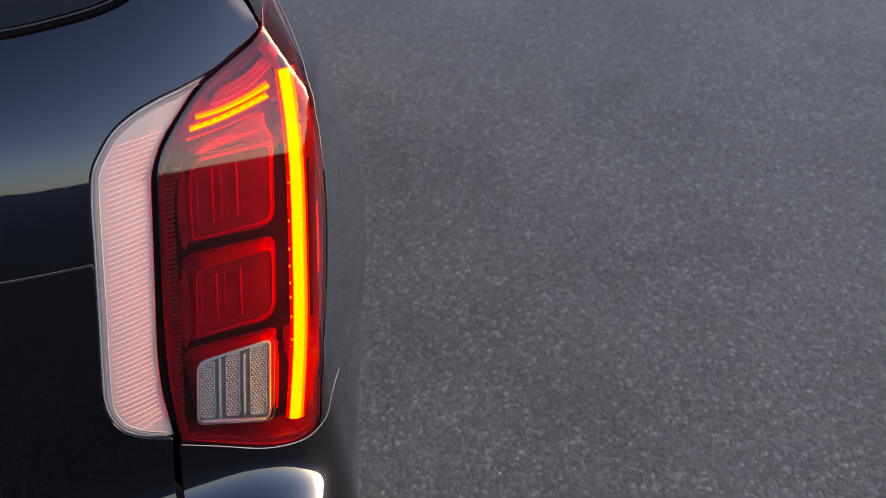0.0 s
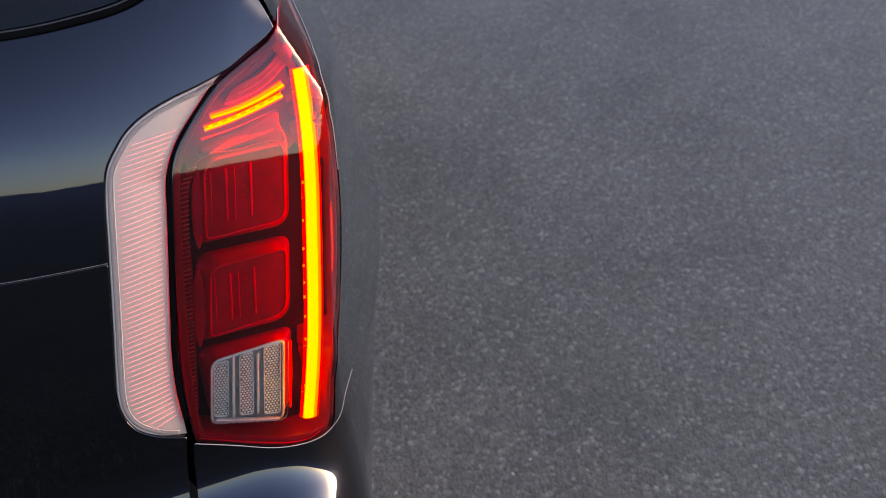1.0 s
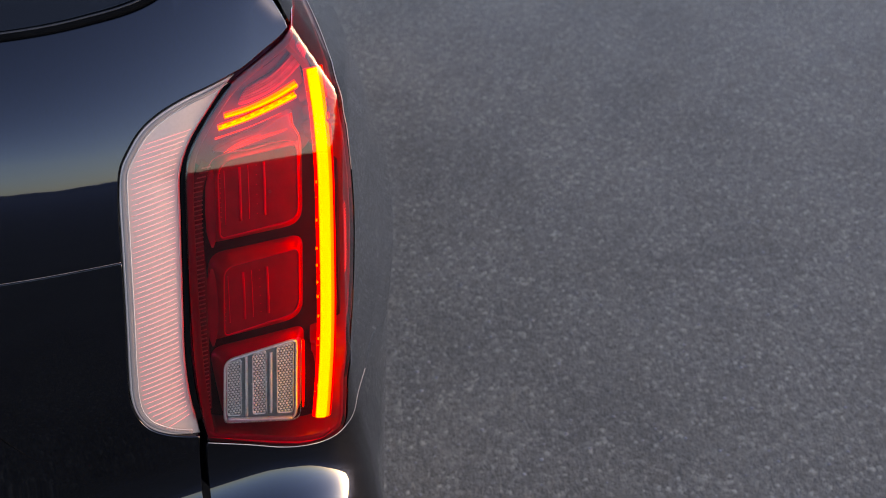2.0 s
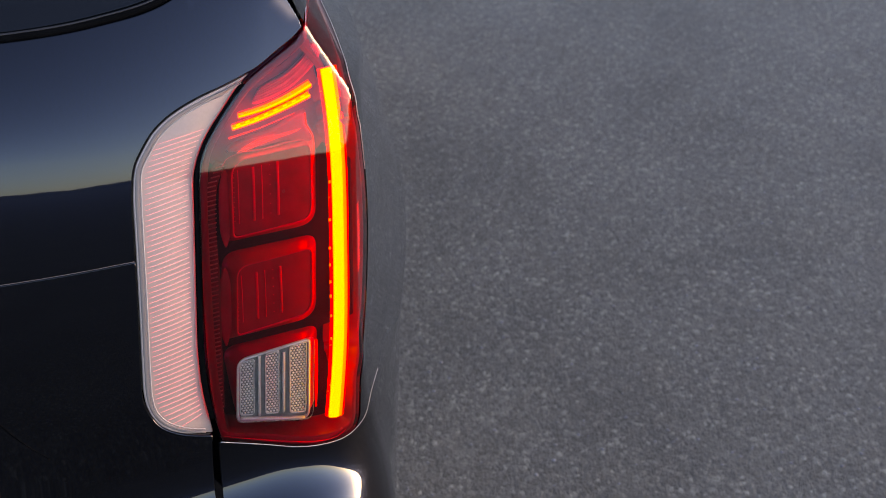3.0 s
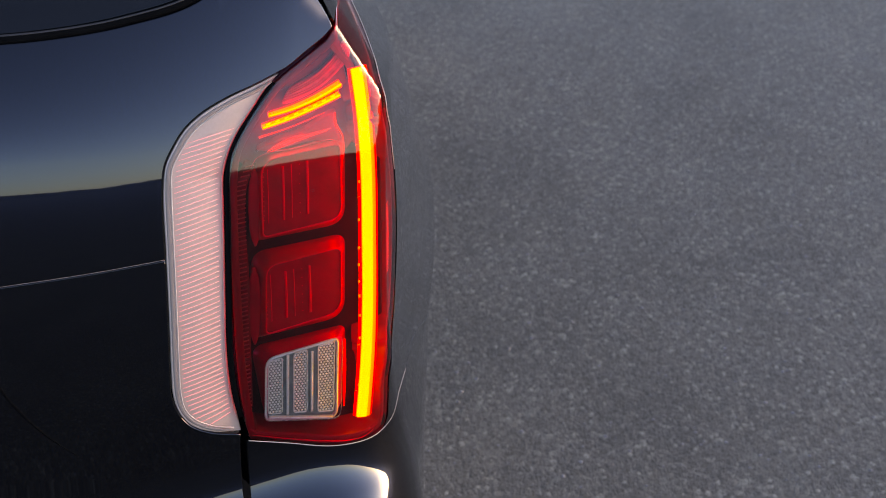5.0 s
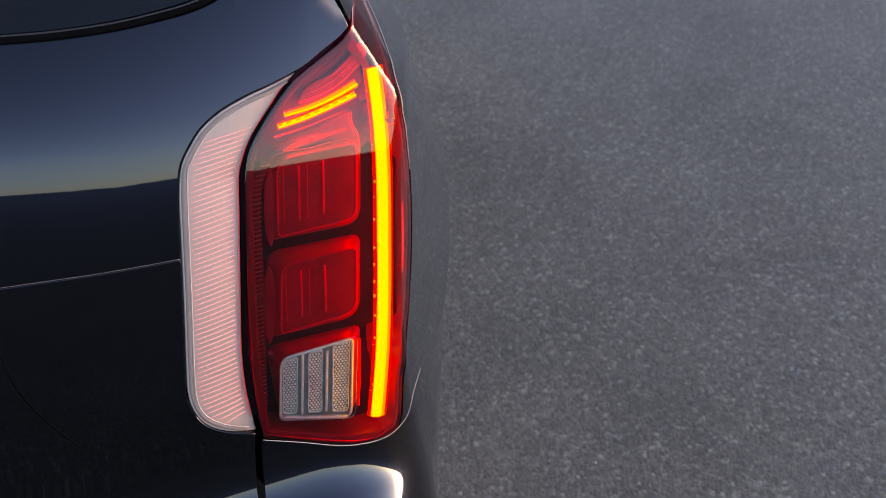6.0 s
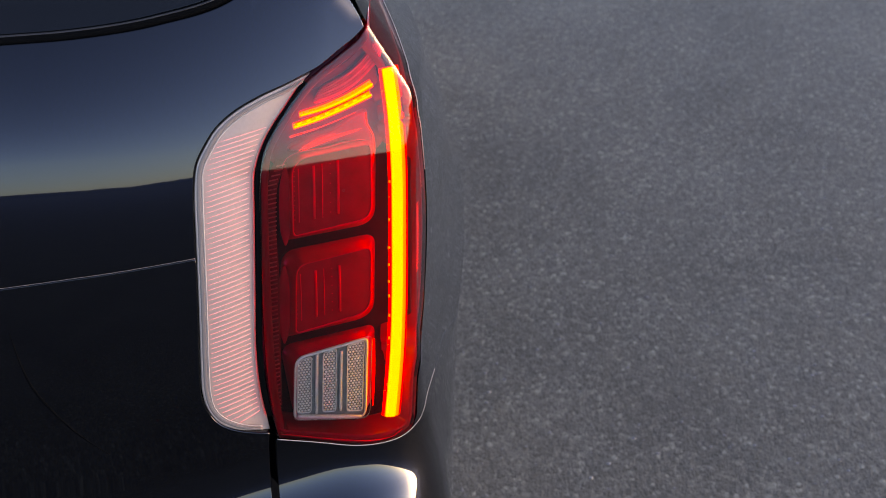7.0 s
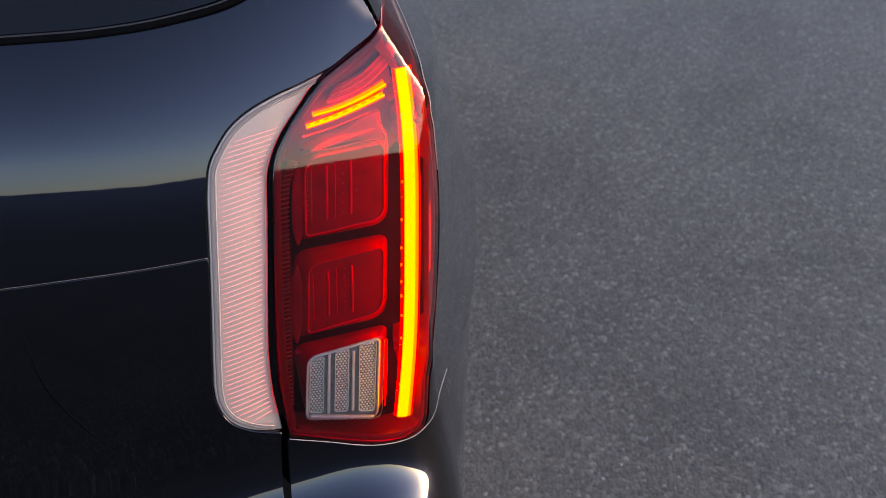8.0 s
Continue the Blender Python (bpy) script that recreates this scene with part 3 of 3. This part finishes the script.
# Black strip that stands in for the dark gap beside the cover.
strip("side_gap", [(-0.1102, 0.9030), (-0.0859, 0.9280), (-0.0637, 0.9540), (-0.0530, 0.9854), (-0.0481, 1.0188), (-0.0545, 1.0561), (-0.0696, 1.0958)], (0.0004, 0.0012, 0.0014, 0.0012, 0.0004), RUBBER, lamp, 0.0004, 0.0009)


def rim(name, outline, width, mat, parent, depth, thick):
    loop = np.array(spline(outline, 0.006))
    if np.sum(loop[:, 0] * np.roll(loop[:, 1], -1) - np.roll(loop[:, 0], -1) * loop[:, 1]) < 0:
        loop = loop[::-1]
    n, verts, faces = len(loop), [], []
    for d, sink in ((0.0015, thick), (0.0015, 0.0), (width - 0.001, 0.0), (width, 0.001), (width + 0.002, thick)):
        pts, _ = shrink(loop, d)
        verts += [inset(u, z, depth + sink) for u, z in pts]
    for r in range(4):
        for i in range(n):
            j = (i + 1) % n
            faces.append((r * n + i, r * n + j, (r + 1) * n + j, (r + 1) * n + i))
    return mesh_object(name, verts, faces, mat, parent)


rim("lens_rim", LENS_EDGE, 0.0095, RIM_RED, lamp, 0.004, 0.042)
panel("side_backing", [(-0.1880, 1.2800), (-0.1600, 1.2490), (-0.1450, 1.2100), (-0.1420, 1.1850), (-0.1330, 1.1200), (-0.1190, 1.0480), (-0.1230, 0.9820), (-0.1380, 0.9200),
                       (-0.1240, 0.9300), (-0.0960, 0.9650), (-0.0830, 1.0250), (-0.0930, 1.0900), (-0.1270, 1.1600), (-0.1440, 1.1900), (-0.1480, 1.2180), (-0.1450, 1.2430), (-0.1540, 1.2660), (-0.1680, 1.2860), (-0.1820, 1.3000)],
      SIDE_RED, lamp, depth=0.017, thick=0.006, roll=0.001, step=0.01)


def lamp_cell(base, front, radii, base_radii):
    """A red block that stands out from the housing, with sloping ledges and a lip round its face."""
    a, b = rounded(base, base_radii), rounded(front, radii)
    b1, b2 = shrink(b[::-1], 0.0009)[0][::-1], shrink(b[::-1], 0.0022)[0][::-1]
    n, verts, faces = len(a), [], []
    for loop, d in ((a, 0.047), (b, 0.0168), (b1, 0.0158), (b2, 0.0174)):
        verts += [inner(u, z, d) for u, z in loop]
    for r in range(3):
        for i in range(n):
            j = (i + 1) % n
            faces.append((r * n + i, (r + 1) * n + i, (r + 1) * n + j, r * n + j))
    mesh_object("lamp_cell", verts, faces, EDGE_RED, lamp)
    return [tuple(p) for p in b2]


def reflector_facets(regions, parent, depth):
    """Small six-sided domes packed like a honeycomb."""
    verts, faces, pitch = [], [], 0.0036
    for region in regions:
        poly = np.array(region)
        lo, hi = poly.min(0), poly.max(0)
        row = 0
        z = lo[1]
        while z < hi[1]:
            u = lo[0] + (pitch / 2 if row % 2 else 0.0)
            while u < hi[0]:
                if inside(np.array([[u, z]]), poly)[0]:
                    k = len(verts)
                    for j in range(6):
                        t = math.radians(60 * j + 30)
                        verts.append(inner(u + 0.47 * pitch * math.cos(t), z + 0.47 * pitch * math.sin(t), depth))
                    for j in range(6):
                        t = math.radians(60 * j + 30)
                        verts.append(inner(u + 0.10 * pitch * math.cos(t), z + 0.10 * pitch * math.sin(t), depth - 0.0016))
                    faces += [(k + j, k + (j + 1) % 6, k + 6 + (j + 1) % 6, k + 6 + j) for j in range(6)] + [tuple(k + 6 + j for j in range(6))]
                u += pitch
            z += pitch * 0.87
            row += 1
    ob = mesh_object("reflector_facets", verts, faces, COMB, parent, smooth=False)
    ob["kind"] = "stuff"
    return ob


CELLS = [  # base corners and face corners: upper left, upper right, lower right, lower left
    ([(-0.2955, 1.1406), (-0.1923, 1.1543), (-0.1937, 1.0502), (-0.2984, 1.0406)], [(-0.2816, 1.1434), (-0.1938, 1.1540), (-0.1938, 1.0668), (-0.2815, 1.0549)], (0.020, 0.010, 0.016, 0.008)),
    ([(-0.2988, 1.0290), (-0.1940, 1.0384), (-0.1961, 0.9360), (-0.3030, 0.9225)], [(-0.2788, 1.0229), (-0.1944, 1.0351), (-0.1961, 0.9553), (-0.2819, 0.9385)], (0.014, 0.010, 0.018, 0.008)),
    ([(-0.3034, 0.9134), (-0.1957, 0.9261), (-0.2010, 0.8175), (-0.2930, 0.8280)], [(-0.2825, 0.9087), (-0.2013, 0.9235), (-0.2057, 0.8192), (-0.2861, 0.8308)], (0.012, 0.007, 0.012, 0.007)),
]
for base, front, radii in CELLS:
    lip = lamp_cell(base, front, radii, tuple(r + 0.004 for r in radii))
    clear = base[0][1] < 1.0
    panel("reflector", lip[::3], GREY if clear else CELL_RED, lamp, depth=0.0176, thick=0.003, roll=0.0006, step=0.008, gap=0.004, place=inner, facing=inner_normal)
    if not clear:
        low, high = front[3][1] + 0.016, front[0][1] - 0.012
        for x, w in ((-0.2740, 0.0012), (-0.2575, 0.003), (-0.2484, 0.0012), (-0.2313, 0.003)):
            lift = (x + 0.281) * 0.12
            strip("rib", [(x, low + lift), (x + 0.0003, (low + high) / 2 + lift), (x, high + lift)], w, EDGE_RED, lamp, 0.0177, 0.0012, place=inner)
        for x, count in ((-0.2785, 11), (-0.2395, 6)):
            for k in range(count):
                z = low + 0.004 + (high - low - 0.006) * (k / (count - 1)) + (x + 0.281) * 0.12
                strip("bead", [(x - 0.0006, z), (x + 0.0006, z)], 0.0011, EDGE_RED, lamp, 0.0176, 0.0008, gap=0.001, place=inner)
        strip("side_column", [(base[3][0] + 0.0085, base[3][1] + 0.004), (base[0][0] + 0.0065, base[0][1] - 0.008)], (0.002, 0.012, 0.014, 0.012, 0.002), CELL_RED, lamp, 0.0240, 0.001, place=inner)
    else:
        columns = [[(-0.2794, 0.9051), (-0.2643, 0.9085), (-0.2673, 0.8364), (-0.2826, 0.8380)], [(-0.2509, 0.9113), (-0.2363, 0.9147), (-0.2393, 0.8336), (-0.2540, 0.8350)], [(-0.2236, 0.9169), (-0.2051, 0.9203), (-0.2092, 0.8295), (-0.2266, 0.8313)]]
        reflector_facets(columns, lamp, 0.0170)
        for col in columns:
            strip("clear_frame", rounded(col, (0.003,) * 4, 4, 4), 0.0016, CLEAR_RIB, lamp, 0.0172, 0.0020, closed=True, place=inner)
        for (u0, u1) in ((-0.2580, -0.2612), (-0.2307, -0.2338)):
            strip("clear_rib", [(u0, 0.9110), ((u0 + u1) / 2, 0.873), (u1, 0.834)], 0.0036, CLEAR_RIB, lamp, 0.0175, 0.0035, place=inner)
        strip("clear_sill", [(-0.2825, 0.8335), (-0.246, 0.8272), (-0.2100, 0.8215)], 0.005, CLEAR_RIB, lamp, 0.0172, 0.004, place=inner)
        strip("window_frame", rounded([(u * 0.995 - 0.0012, z * 0.995 + 0.0044) for u, z in front], radii), 0.0035, CLEAR_RIB, lamp, 0.0172, 0.0025, closed=True, place=inner)

# vertical light bar
BAR = [(-0.1756, 1.2343), (-0.1690, 1.1844), (-0.1652, 1.1273), (-0.1645, 1.0398), (-0.1655, 0.9605), (-0.1679, 0.9035), (-0.1728, 0.8446), (-0.1756, 0.8174)]
strip("light_bar", [(u - 0.001, z) for u, z in BAR], 0.0215, LED_EDGE, lamp, 0.0175, 0.003, label="lit red light bar with a yellow-hot core", place=inner)
strip("glow", BAR, 0.0160, LED_AMBER, lamp, 0.0145, 0.0015, place=inner)
strip("core", [(u - 0.0012, z) for u, z in BAR], 0.0116, LED_CORE, lamp, 0.0132, 0.002, place=inner)
for u, z in ((-0.1794, 1.1079), (-0.1800, 1.0641), (-0.1805, 1.0311), (-0.1806, 1.0109), (-0.1807, 0.9905), (-0.1808, 0.9732), (-0.1808, 0.9487), (-0.1815, 0.9203), (-0.1840, 0.8600)):
    strip("hot_spot", [(u + 0.0048, z - 0.0016), (u + 0.0048, z + 0.0016)], 0.0022, LED_AMBER, lamp, 0.0150, 0.001, gap=0.002, place=inner)
# slanted strips at the top
for line, w in (([(-0.2727, 1.1898), (-0.2466, 1.1952), (-0.2191, 1.2048), (-0.1952, 1.2165)], (0.0052, 0.0068, 0.0080)), ([(-0.2794, 1.1775), (-0.2527, 1.1841), (-0.2222, 1.1946), (-0.1964, 1.2050)], (0.0056, 0.0066, 0.0070))):
    strip("led_strip", line, [q + 0.002 for q in w], LED_EDGE, lamp, 0.0245, 0.002, place=inner)
    strip("led_glow", line, w, LED_AMBER, lamp, 0.0228, 0.0014, place=inner)
    strip("led_core", [(u + 0.0016, z - 0.0004) for u, z in line], [0.28 * q for q in w], LED_CORE, lamp, 0.0216, 0.0010, place=inner)
    for a in (spline(line, 0.0095, False)[1:-1] if w[0] > 0.0053 else ()):
        strip("led_dot", [(a[0] - 0.0022, a[1] + 0.0010), (a[0] + 0.0022, a[1] + 0.0026)], 0.0018, LED_HOT, lamp, 0.0208, 0.0008, gap=0.003, place=inner)
strip("lit_thread", [(-0.2832, 1.1662), (-0.2498, 1.1740), (-0.2124, 1.1862)], (0.0022, 0.0010, 0.0005), LED_EDGE, lamp, 0.024, 0.001, place=inner)
panel("swept_reflector", [(-0.2517, 1.2128), (-0.2230, 1.2272), (-0.2046, 1.2431), (-0.1935, 1.2573), (-0.1855, 1.2438), (-0.1984, 1.2267), (-0.2230, 1.2082), (-0.2591, 1.1982)], FIN_RED, lamp, depth=0.032, thick=0.01, roll=0.0015, step=0.008, gap=0.004, place=inner, facing=inner_normal)
for line, w in (([(-0.2523, 1.2117), (-0.2227, 1.2255), (-0.2036, 1.2417), (-0.1924, 1.2562)], 0.0022), ([(-0.2537, 1.2090), (-0.2228, 1.2221), (-0.2025, 1.2388), (-0.1910, 1.2538)], 0.0012), ([(-0.2549, 1.2065), (-0.2228, 1.2189), (-0.2015, 1.2360), (-0.1896, 1.2515)], 0.003), ([(-0.2565, 1.2035), (-0.2228, 1.2149), (-0.2002, 1.2325), (-0.1879, 1.2487)], 0.0014), ([(-0.2578, 1.2008), (-0.2228, 1.2115), (-0.1991, 1.2296), (-0.1864, 1.2462)], 0.0026)):
    strip("streak", line, (0.0004, w, w, 0.0006), STREAK_RED, lamp, 0.0308, 0.0018, place=inner)
# Darker red puts the upper reflector's shade into its colour.
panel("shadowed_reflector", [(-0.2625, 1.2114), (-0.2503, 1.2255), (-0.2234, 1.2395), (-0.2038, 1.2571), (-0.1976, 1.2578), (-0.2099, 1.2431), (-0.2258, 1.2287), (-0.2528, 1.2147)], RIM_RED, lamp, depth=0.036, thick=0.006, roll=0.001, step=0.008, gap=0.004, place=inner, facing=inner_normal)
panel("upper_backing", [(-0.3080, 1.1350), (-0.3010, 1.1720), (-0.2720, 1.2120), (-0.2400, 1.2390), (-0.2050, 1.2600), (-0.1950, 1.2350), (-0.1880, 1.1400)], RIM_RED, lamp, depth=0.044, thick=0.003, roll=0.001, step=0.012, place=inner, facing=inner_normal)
panel("upper_reflector", [(-0.2885, 1.1505), (-0.2684, 1.1596), (-0.2378, 1.1675), (-0.2132, 1.1815), (-0.2039, 1.1836), (-0.2004, 1.1676), (-0.1950, 1.1525), (-0.2258, 1.1535), (-0.2625, 1.1487)], CELL_RED, lamp, depth=0.028, thick=0.02, roll=0.003, step=0.01, gap=0.004, place=inner, facing=inner_normal)
strip("bottom_rim", [(-0.300, 0.828), (-0.2942, 0.8218), (-0.2567, 0.8103), (-0.2188, 0.8010), (-0.1873, 0.7960), (-0.1655, 0.7962), (-0.1560, 0.7990)], (0.003, 0.0095, 0.0105, 0.0105, 0.0095, 0.002), BOTTOM_RED, lamp, 0.0050, 0.0012)
strip("bottom_lip", [(-0.2990, 0.8205), (-0.2580, 0.8085), (-0.2203, 0.7992), (-0.1880, 0.7938), (-0.1660, 0.7928), (-0.1530, 0.7965)], (0.0005, 0.0016, 0.0020, 0.0020, 0.0014, 0.0004), EDGE_RED, lamp, 0.0030, 0.0010)


# ---- rest of the car: shell, roof and wheels ----
def make_shell():
    stations = [  # y, half width, belt height, roof height, cabin half width, sill
        (1.96, 0.86, 1.05, 1.28, 0.70, 0.40), (2.10, 0.90, 1.10, 1.70, 0.66, 0.36), (2.50, 0.90, 1.05, 1.735, 0.68, 0.33), (2.62, 0.965, 1.02, 1.74, 0.68, 0.33), (3.6, 0.985, 1.10, 1.75, 0.69, 0.32),
        (4.5, 0.985, 1.08, 1.73, 0.68, 0.32), (4.9, 0.985, 1.06, 1.55, 0.66, 0.32), (5.55, 0.985, 1.04, 1.13, 0.72, 0.33), (6.3, 0.94, 0.98, 1.05, 0.74, 0.34), (6.55, 0.86, 0.86, 0.92, 0.66, 0.38), (6.62, 0.7, 0.75, 0.78, 0.5, 0.45)]
    verts, faces = [], []
    for y, w, belt, roof, cw, sill in stations:
        half = [(w * 0.9, sill), (w * 0.985, sill + 0.12), (w, 0.68), (w - 0.012, belt - 0.12), (w - 0.05, belt), (w - 0.12, belt + (roof - belt) * 0.35), (cw + 0.06, belt + (roof - belt) * 0.75), (cw - 0.06, roof - 0.02), (cw * 0.5, roof)]
        mid = XC - 0.13 * max(y - 2.2, 0.0)
        ring = [(mid + a, y, b) for a, b in half] + [(mid - a, y, b) for a, b in reversed(half)]
        verts += ring
    n = 18
    for s in range(len(stations) - 1):
        for i in range(n):
            j = (i + 1) % n
            faces.append((s * n + i, (s + 1) * n + i, (s + 1) * n + j, s * n + j))
    faces += [tuple(range(n)), tuple(reversed(range((len(stations) - 1) * n, len(stations) * n)))]
    return mesh_object("body_shell", verts, faces, PAINT, car)


def make_wheel(x, y, side):
    prof = [(0.27, 0.02), (0.36, 0.0), (0.375, 0.03), (0.378, 0.10), (0.378, 0.15), (0.375, 0.22), (0.36, 0.25), (0.27, 0.23)]
    verts, faces, k = [], [], 48
    for i in range(k):
        a = i / k * math.tau
        for r, o in prof:
            verts.append((x - side * o, y + r * math.cos(a), 0.378 + r * math.sin(a)))
    m = len(prof)
    for i in range(k):
        for j in range(m):
            faces.append((i * m + j, ((i + 1) % k) * m + j, ((i + 1) % k) * m + (j + 1) % m, i * m + (j + 1) % m))
    tyre = mesh_object("wheel", verts, faces, TYRE, car)
    bm = bmesh.new()
    bmesh.ops.create_cone(bm, cap_ends=True, segments=40, radius1=0.275, radius2=0.24, depth=0.05, matrix=pose(x - side * 0.035, y, 0.378, 0, 90 * side, 0))
    for i in range(5):
        bmesh.ops.create_cube(bm, size=1, matrix=pose(x - side * 0.018, y, 0.378) @ pose(0, 0, 0, 72 * i) @ Matrix.Translation((0, 0, 0.13)) @ Matrix.Diagonal((0.03, 0.06, 0.24, 1)))
    part("rim", bm, ALLOY, tyre)


make_shell()
for y in (2.80, 5.70):
    mid = XC - 0.13 * (y - 2.2)
    make_wheel(mid + 0.955, y, 1)
    make_wheel(mid - 0.955, y, -1)


def make_ribbed_strip():
    """A ladder of small ribs down the inner side of the lamp."""
    verts, faces = [], []
    for k in range(58):
        z = 0.842 + k * 0.0052
        u = -0.3035 - (0.010 * (1.0 - z) if z < 1.0 else 0.0) + 0.015 * max(z - 1.0, 0.0) + (0.5 * (z - 1.12) if z > 1.12 else 0.0)
        i = len(verts)
        for du, dz, d in ((-0.0045, -0.0008, 0.013), (0.0045, -0.0002, 0.015), (0.0045, 0.0014, 0.015), (-0.0045, 0.0008, 0.013), (-0.0045, 0.0, 0.0105), (0.0045, 0.0006, 0.0125)):
            verts.append(inner(u + du, z + dz, d + 0.002))
        faces += [(i, i + 1, i + 5, i + 4), (i + 4, i + 5, i + 2, i + 3), (i, i + 4, i + 3), (i + 1, i + 2, i + 5)]
    strip("strip_backing", [(-0.3060, 0.850), (-0.3050, 0.92), (-0.3035, 1.0), (-0.3020, 1.12), (-0.292, 1.143)], 0.013, HOUSE_RED, lamp, 0.019, 0.001, place=inner)
    ob = mesh_object("ribbed_strip", verts, faces, RIB_GREY, lamp, smooth=False)
    ob["kind"] = "stuff"


make_ribbed_strip()

# fine lit details inside the lamp
for line in ([(-0.2752, 1.1490), (-0.2471, 1.1593), (-0.2059, 1.1674)], [(-0.2740, 1.1477), (-0.2459, 1.1566), (-0.2090, 1.1658)], [(-0.2703, 1.1523), (-0.2532, 1.1599), (-0.2348, 1.1642)]):
    strip("glow_line", line, (0.0003, 0.0009, 0.0003), LED_EDGE, lamp, 0.0262, 0.0006, place=inner)
strip("glow_line", [(-0.2015, 1.1846), (-0.2003, 1.1720), (-0.1936, 1.1594), (-0.1924, 1.1441), (-0.1943, 1.1233)], (0.0020, 0.0012, 0.0006), LED_EDGE, lamp, 0.0255, 0.0008, place=inner)
strip("cell_lip", [(-0.2910, 1.1366), (-0.2861, 1.1455), (-0.2751, 1.1506), (-0.2460, 1.1531), (-0.2142, 1.1578), (-0.2019, 1.1577), (-0.1958, 1.1501)], (0.0006, 0.0014, 0.0014, 0.0010), EDGE_RED, lamp, 0.0160, 0.0008, place=inner)
strip("side_reflex", [(-0.1116, 1.0714), (-0.1063, 1.0424), (-0.1052, 1.0146), (-0.1081, 0.9895)], (0.002, 0.0085, 0.0085, 0.002), CELL_RED, lamp, 0.0034, 0.0006)
# These ticks emit to imitate the light bar's reflection in the reflex.
for k in range(22):
    t = k / 21
    u, z = float(np.interp(t, (0, 0.33, 0.67, 1), (-0.1116, -0.1063, -0.1052, -0.1081))), float(np.interp(t, (0, 0.33, 0.67, 1), (1.0714, 1.0424, 1.0146, 0.9895)))
    strip("reflex_tick", [(u - 0.005, z), (u + 0.005, z + 0.0006)], 0.0006, LED_EDGE, lamp, 0.0024, 0.0005, gap=0.004)
for k in range(46):
    z = 0.835 + k * 0.0085
    u = float(np.interp(z, [p[1] for p in reversed(BAR)], [p[0] for p in reversed(BAR)]))
    strip("bar_tick", [(u - 0.0115, z), (u - 0.0093, z + 0.0003)], 0.0009, LED_AMBER if k % 7 == 2 else LED_EDGE, lamp, 0.0152, 0.0006, gap=0.004, place=inner)
# This edge emits to imitate the light bar's glow falling on it.
strip("lit_edge", [(-0.1972, 0.8330), (-0.1950, 0.880), (-0.1943, 0.9200)], (0.0016, 0.0030, 0.0026), LED_EDGE, lamp, 0.0185, 0.001, place=inner)
strip("dried_drop", [(-0.2232 + 0.0013 * math.cos(k), 1.1093 + 0.0015 * math.sin(k)) for k in (0.0, 0.79, 1.57, 2.36, 3.14, 3.93, 4.71, 5.5)], 0.0005, SIDE_RED, lamp, -0.0001, 0.0002, closed=True, gap=0.001)
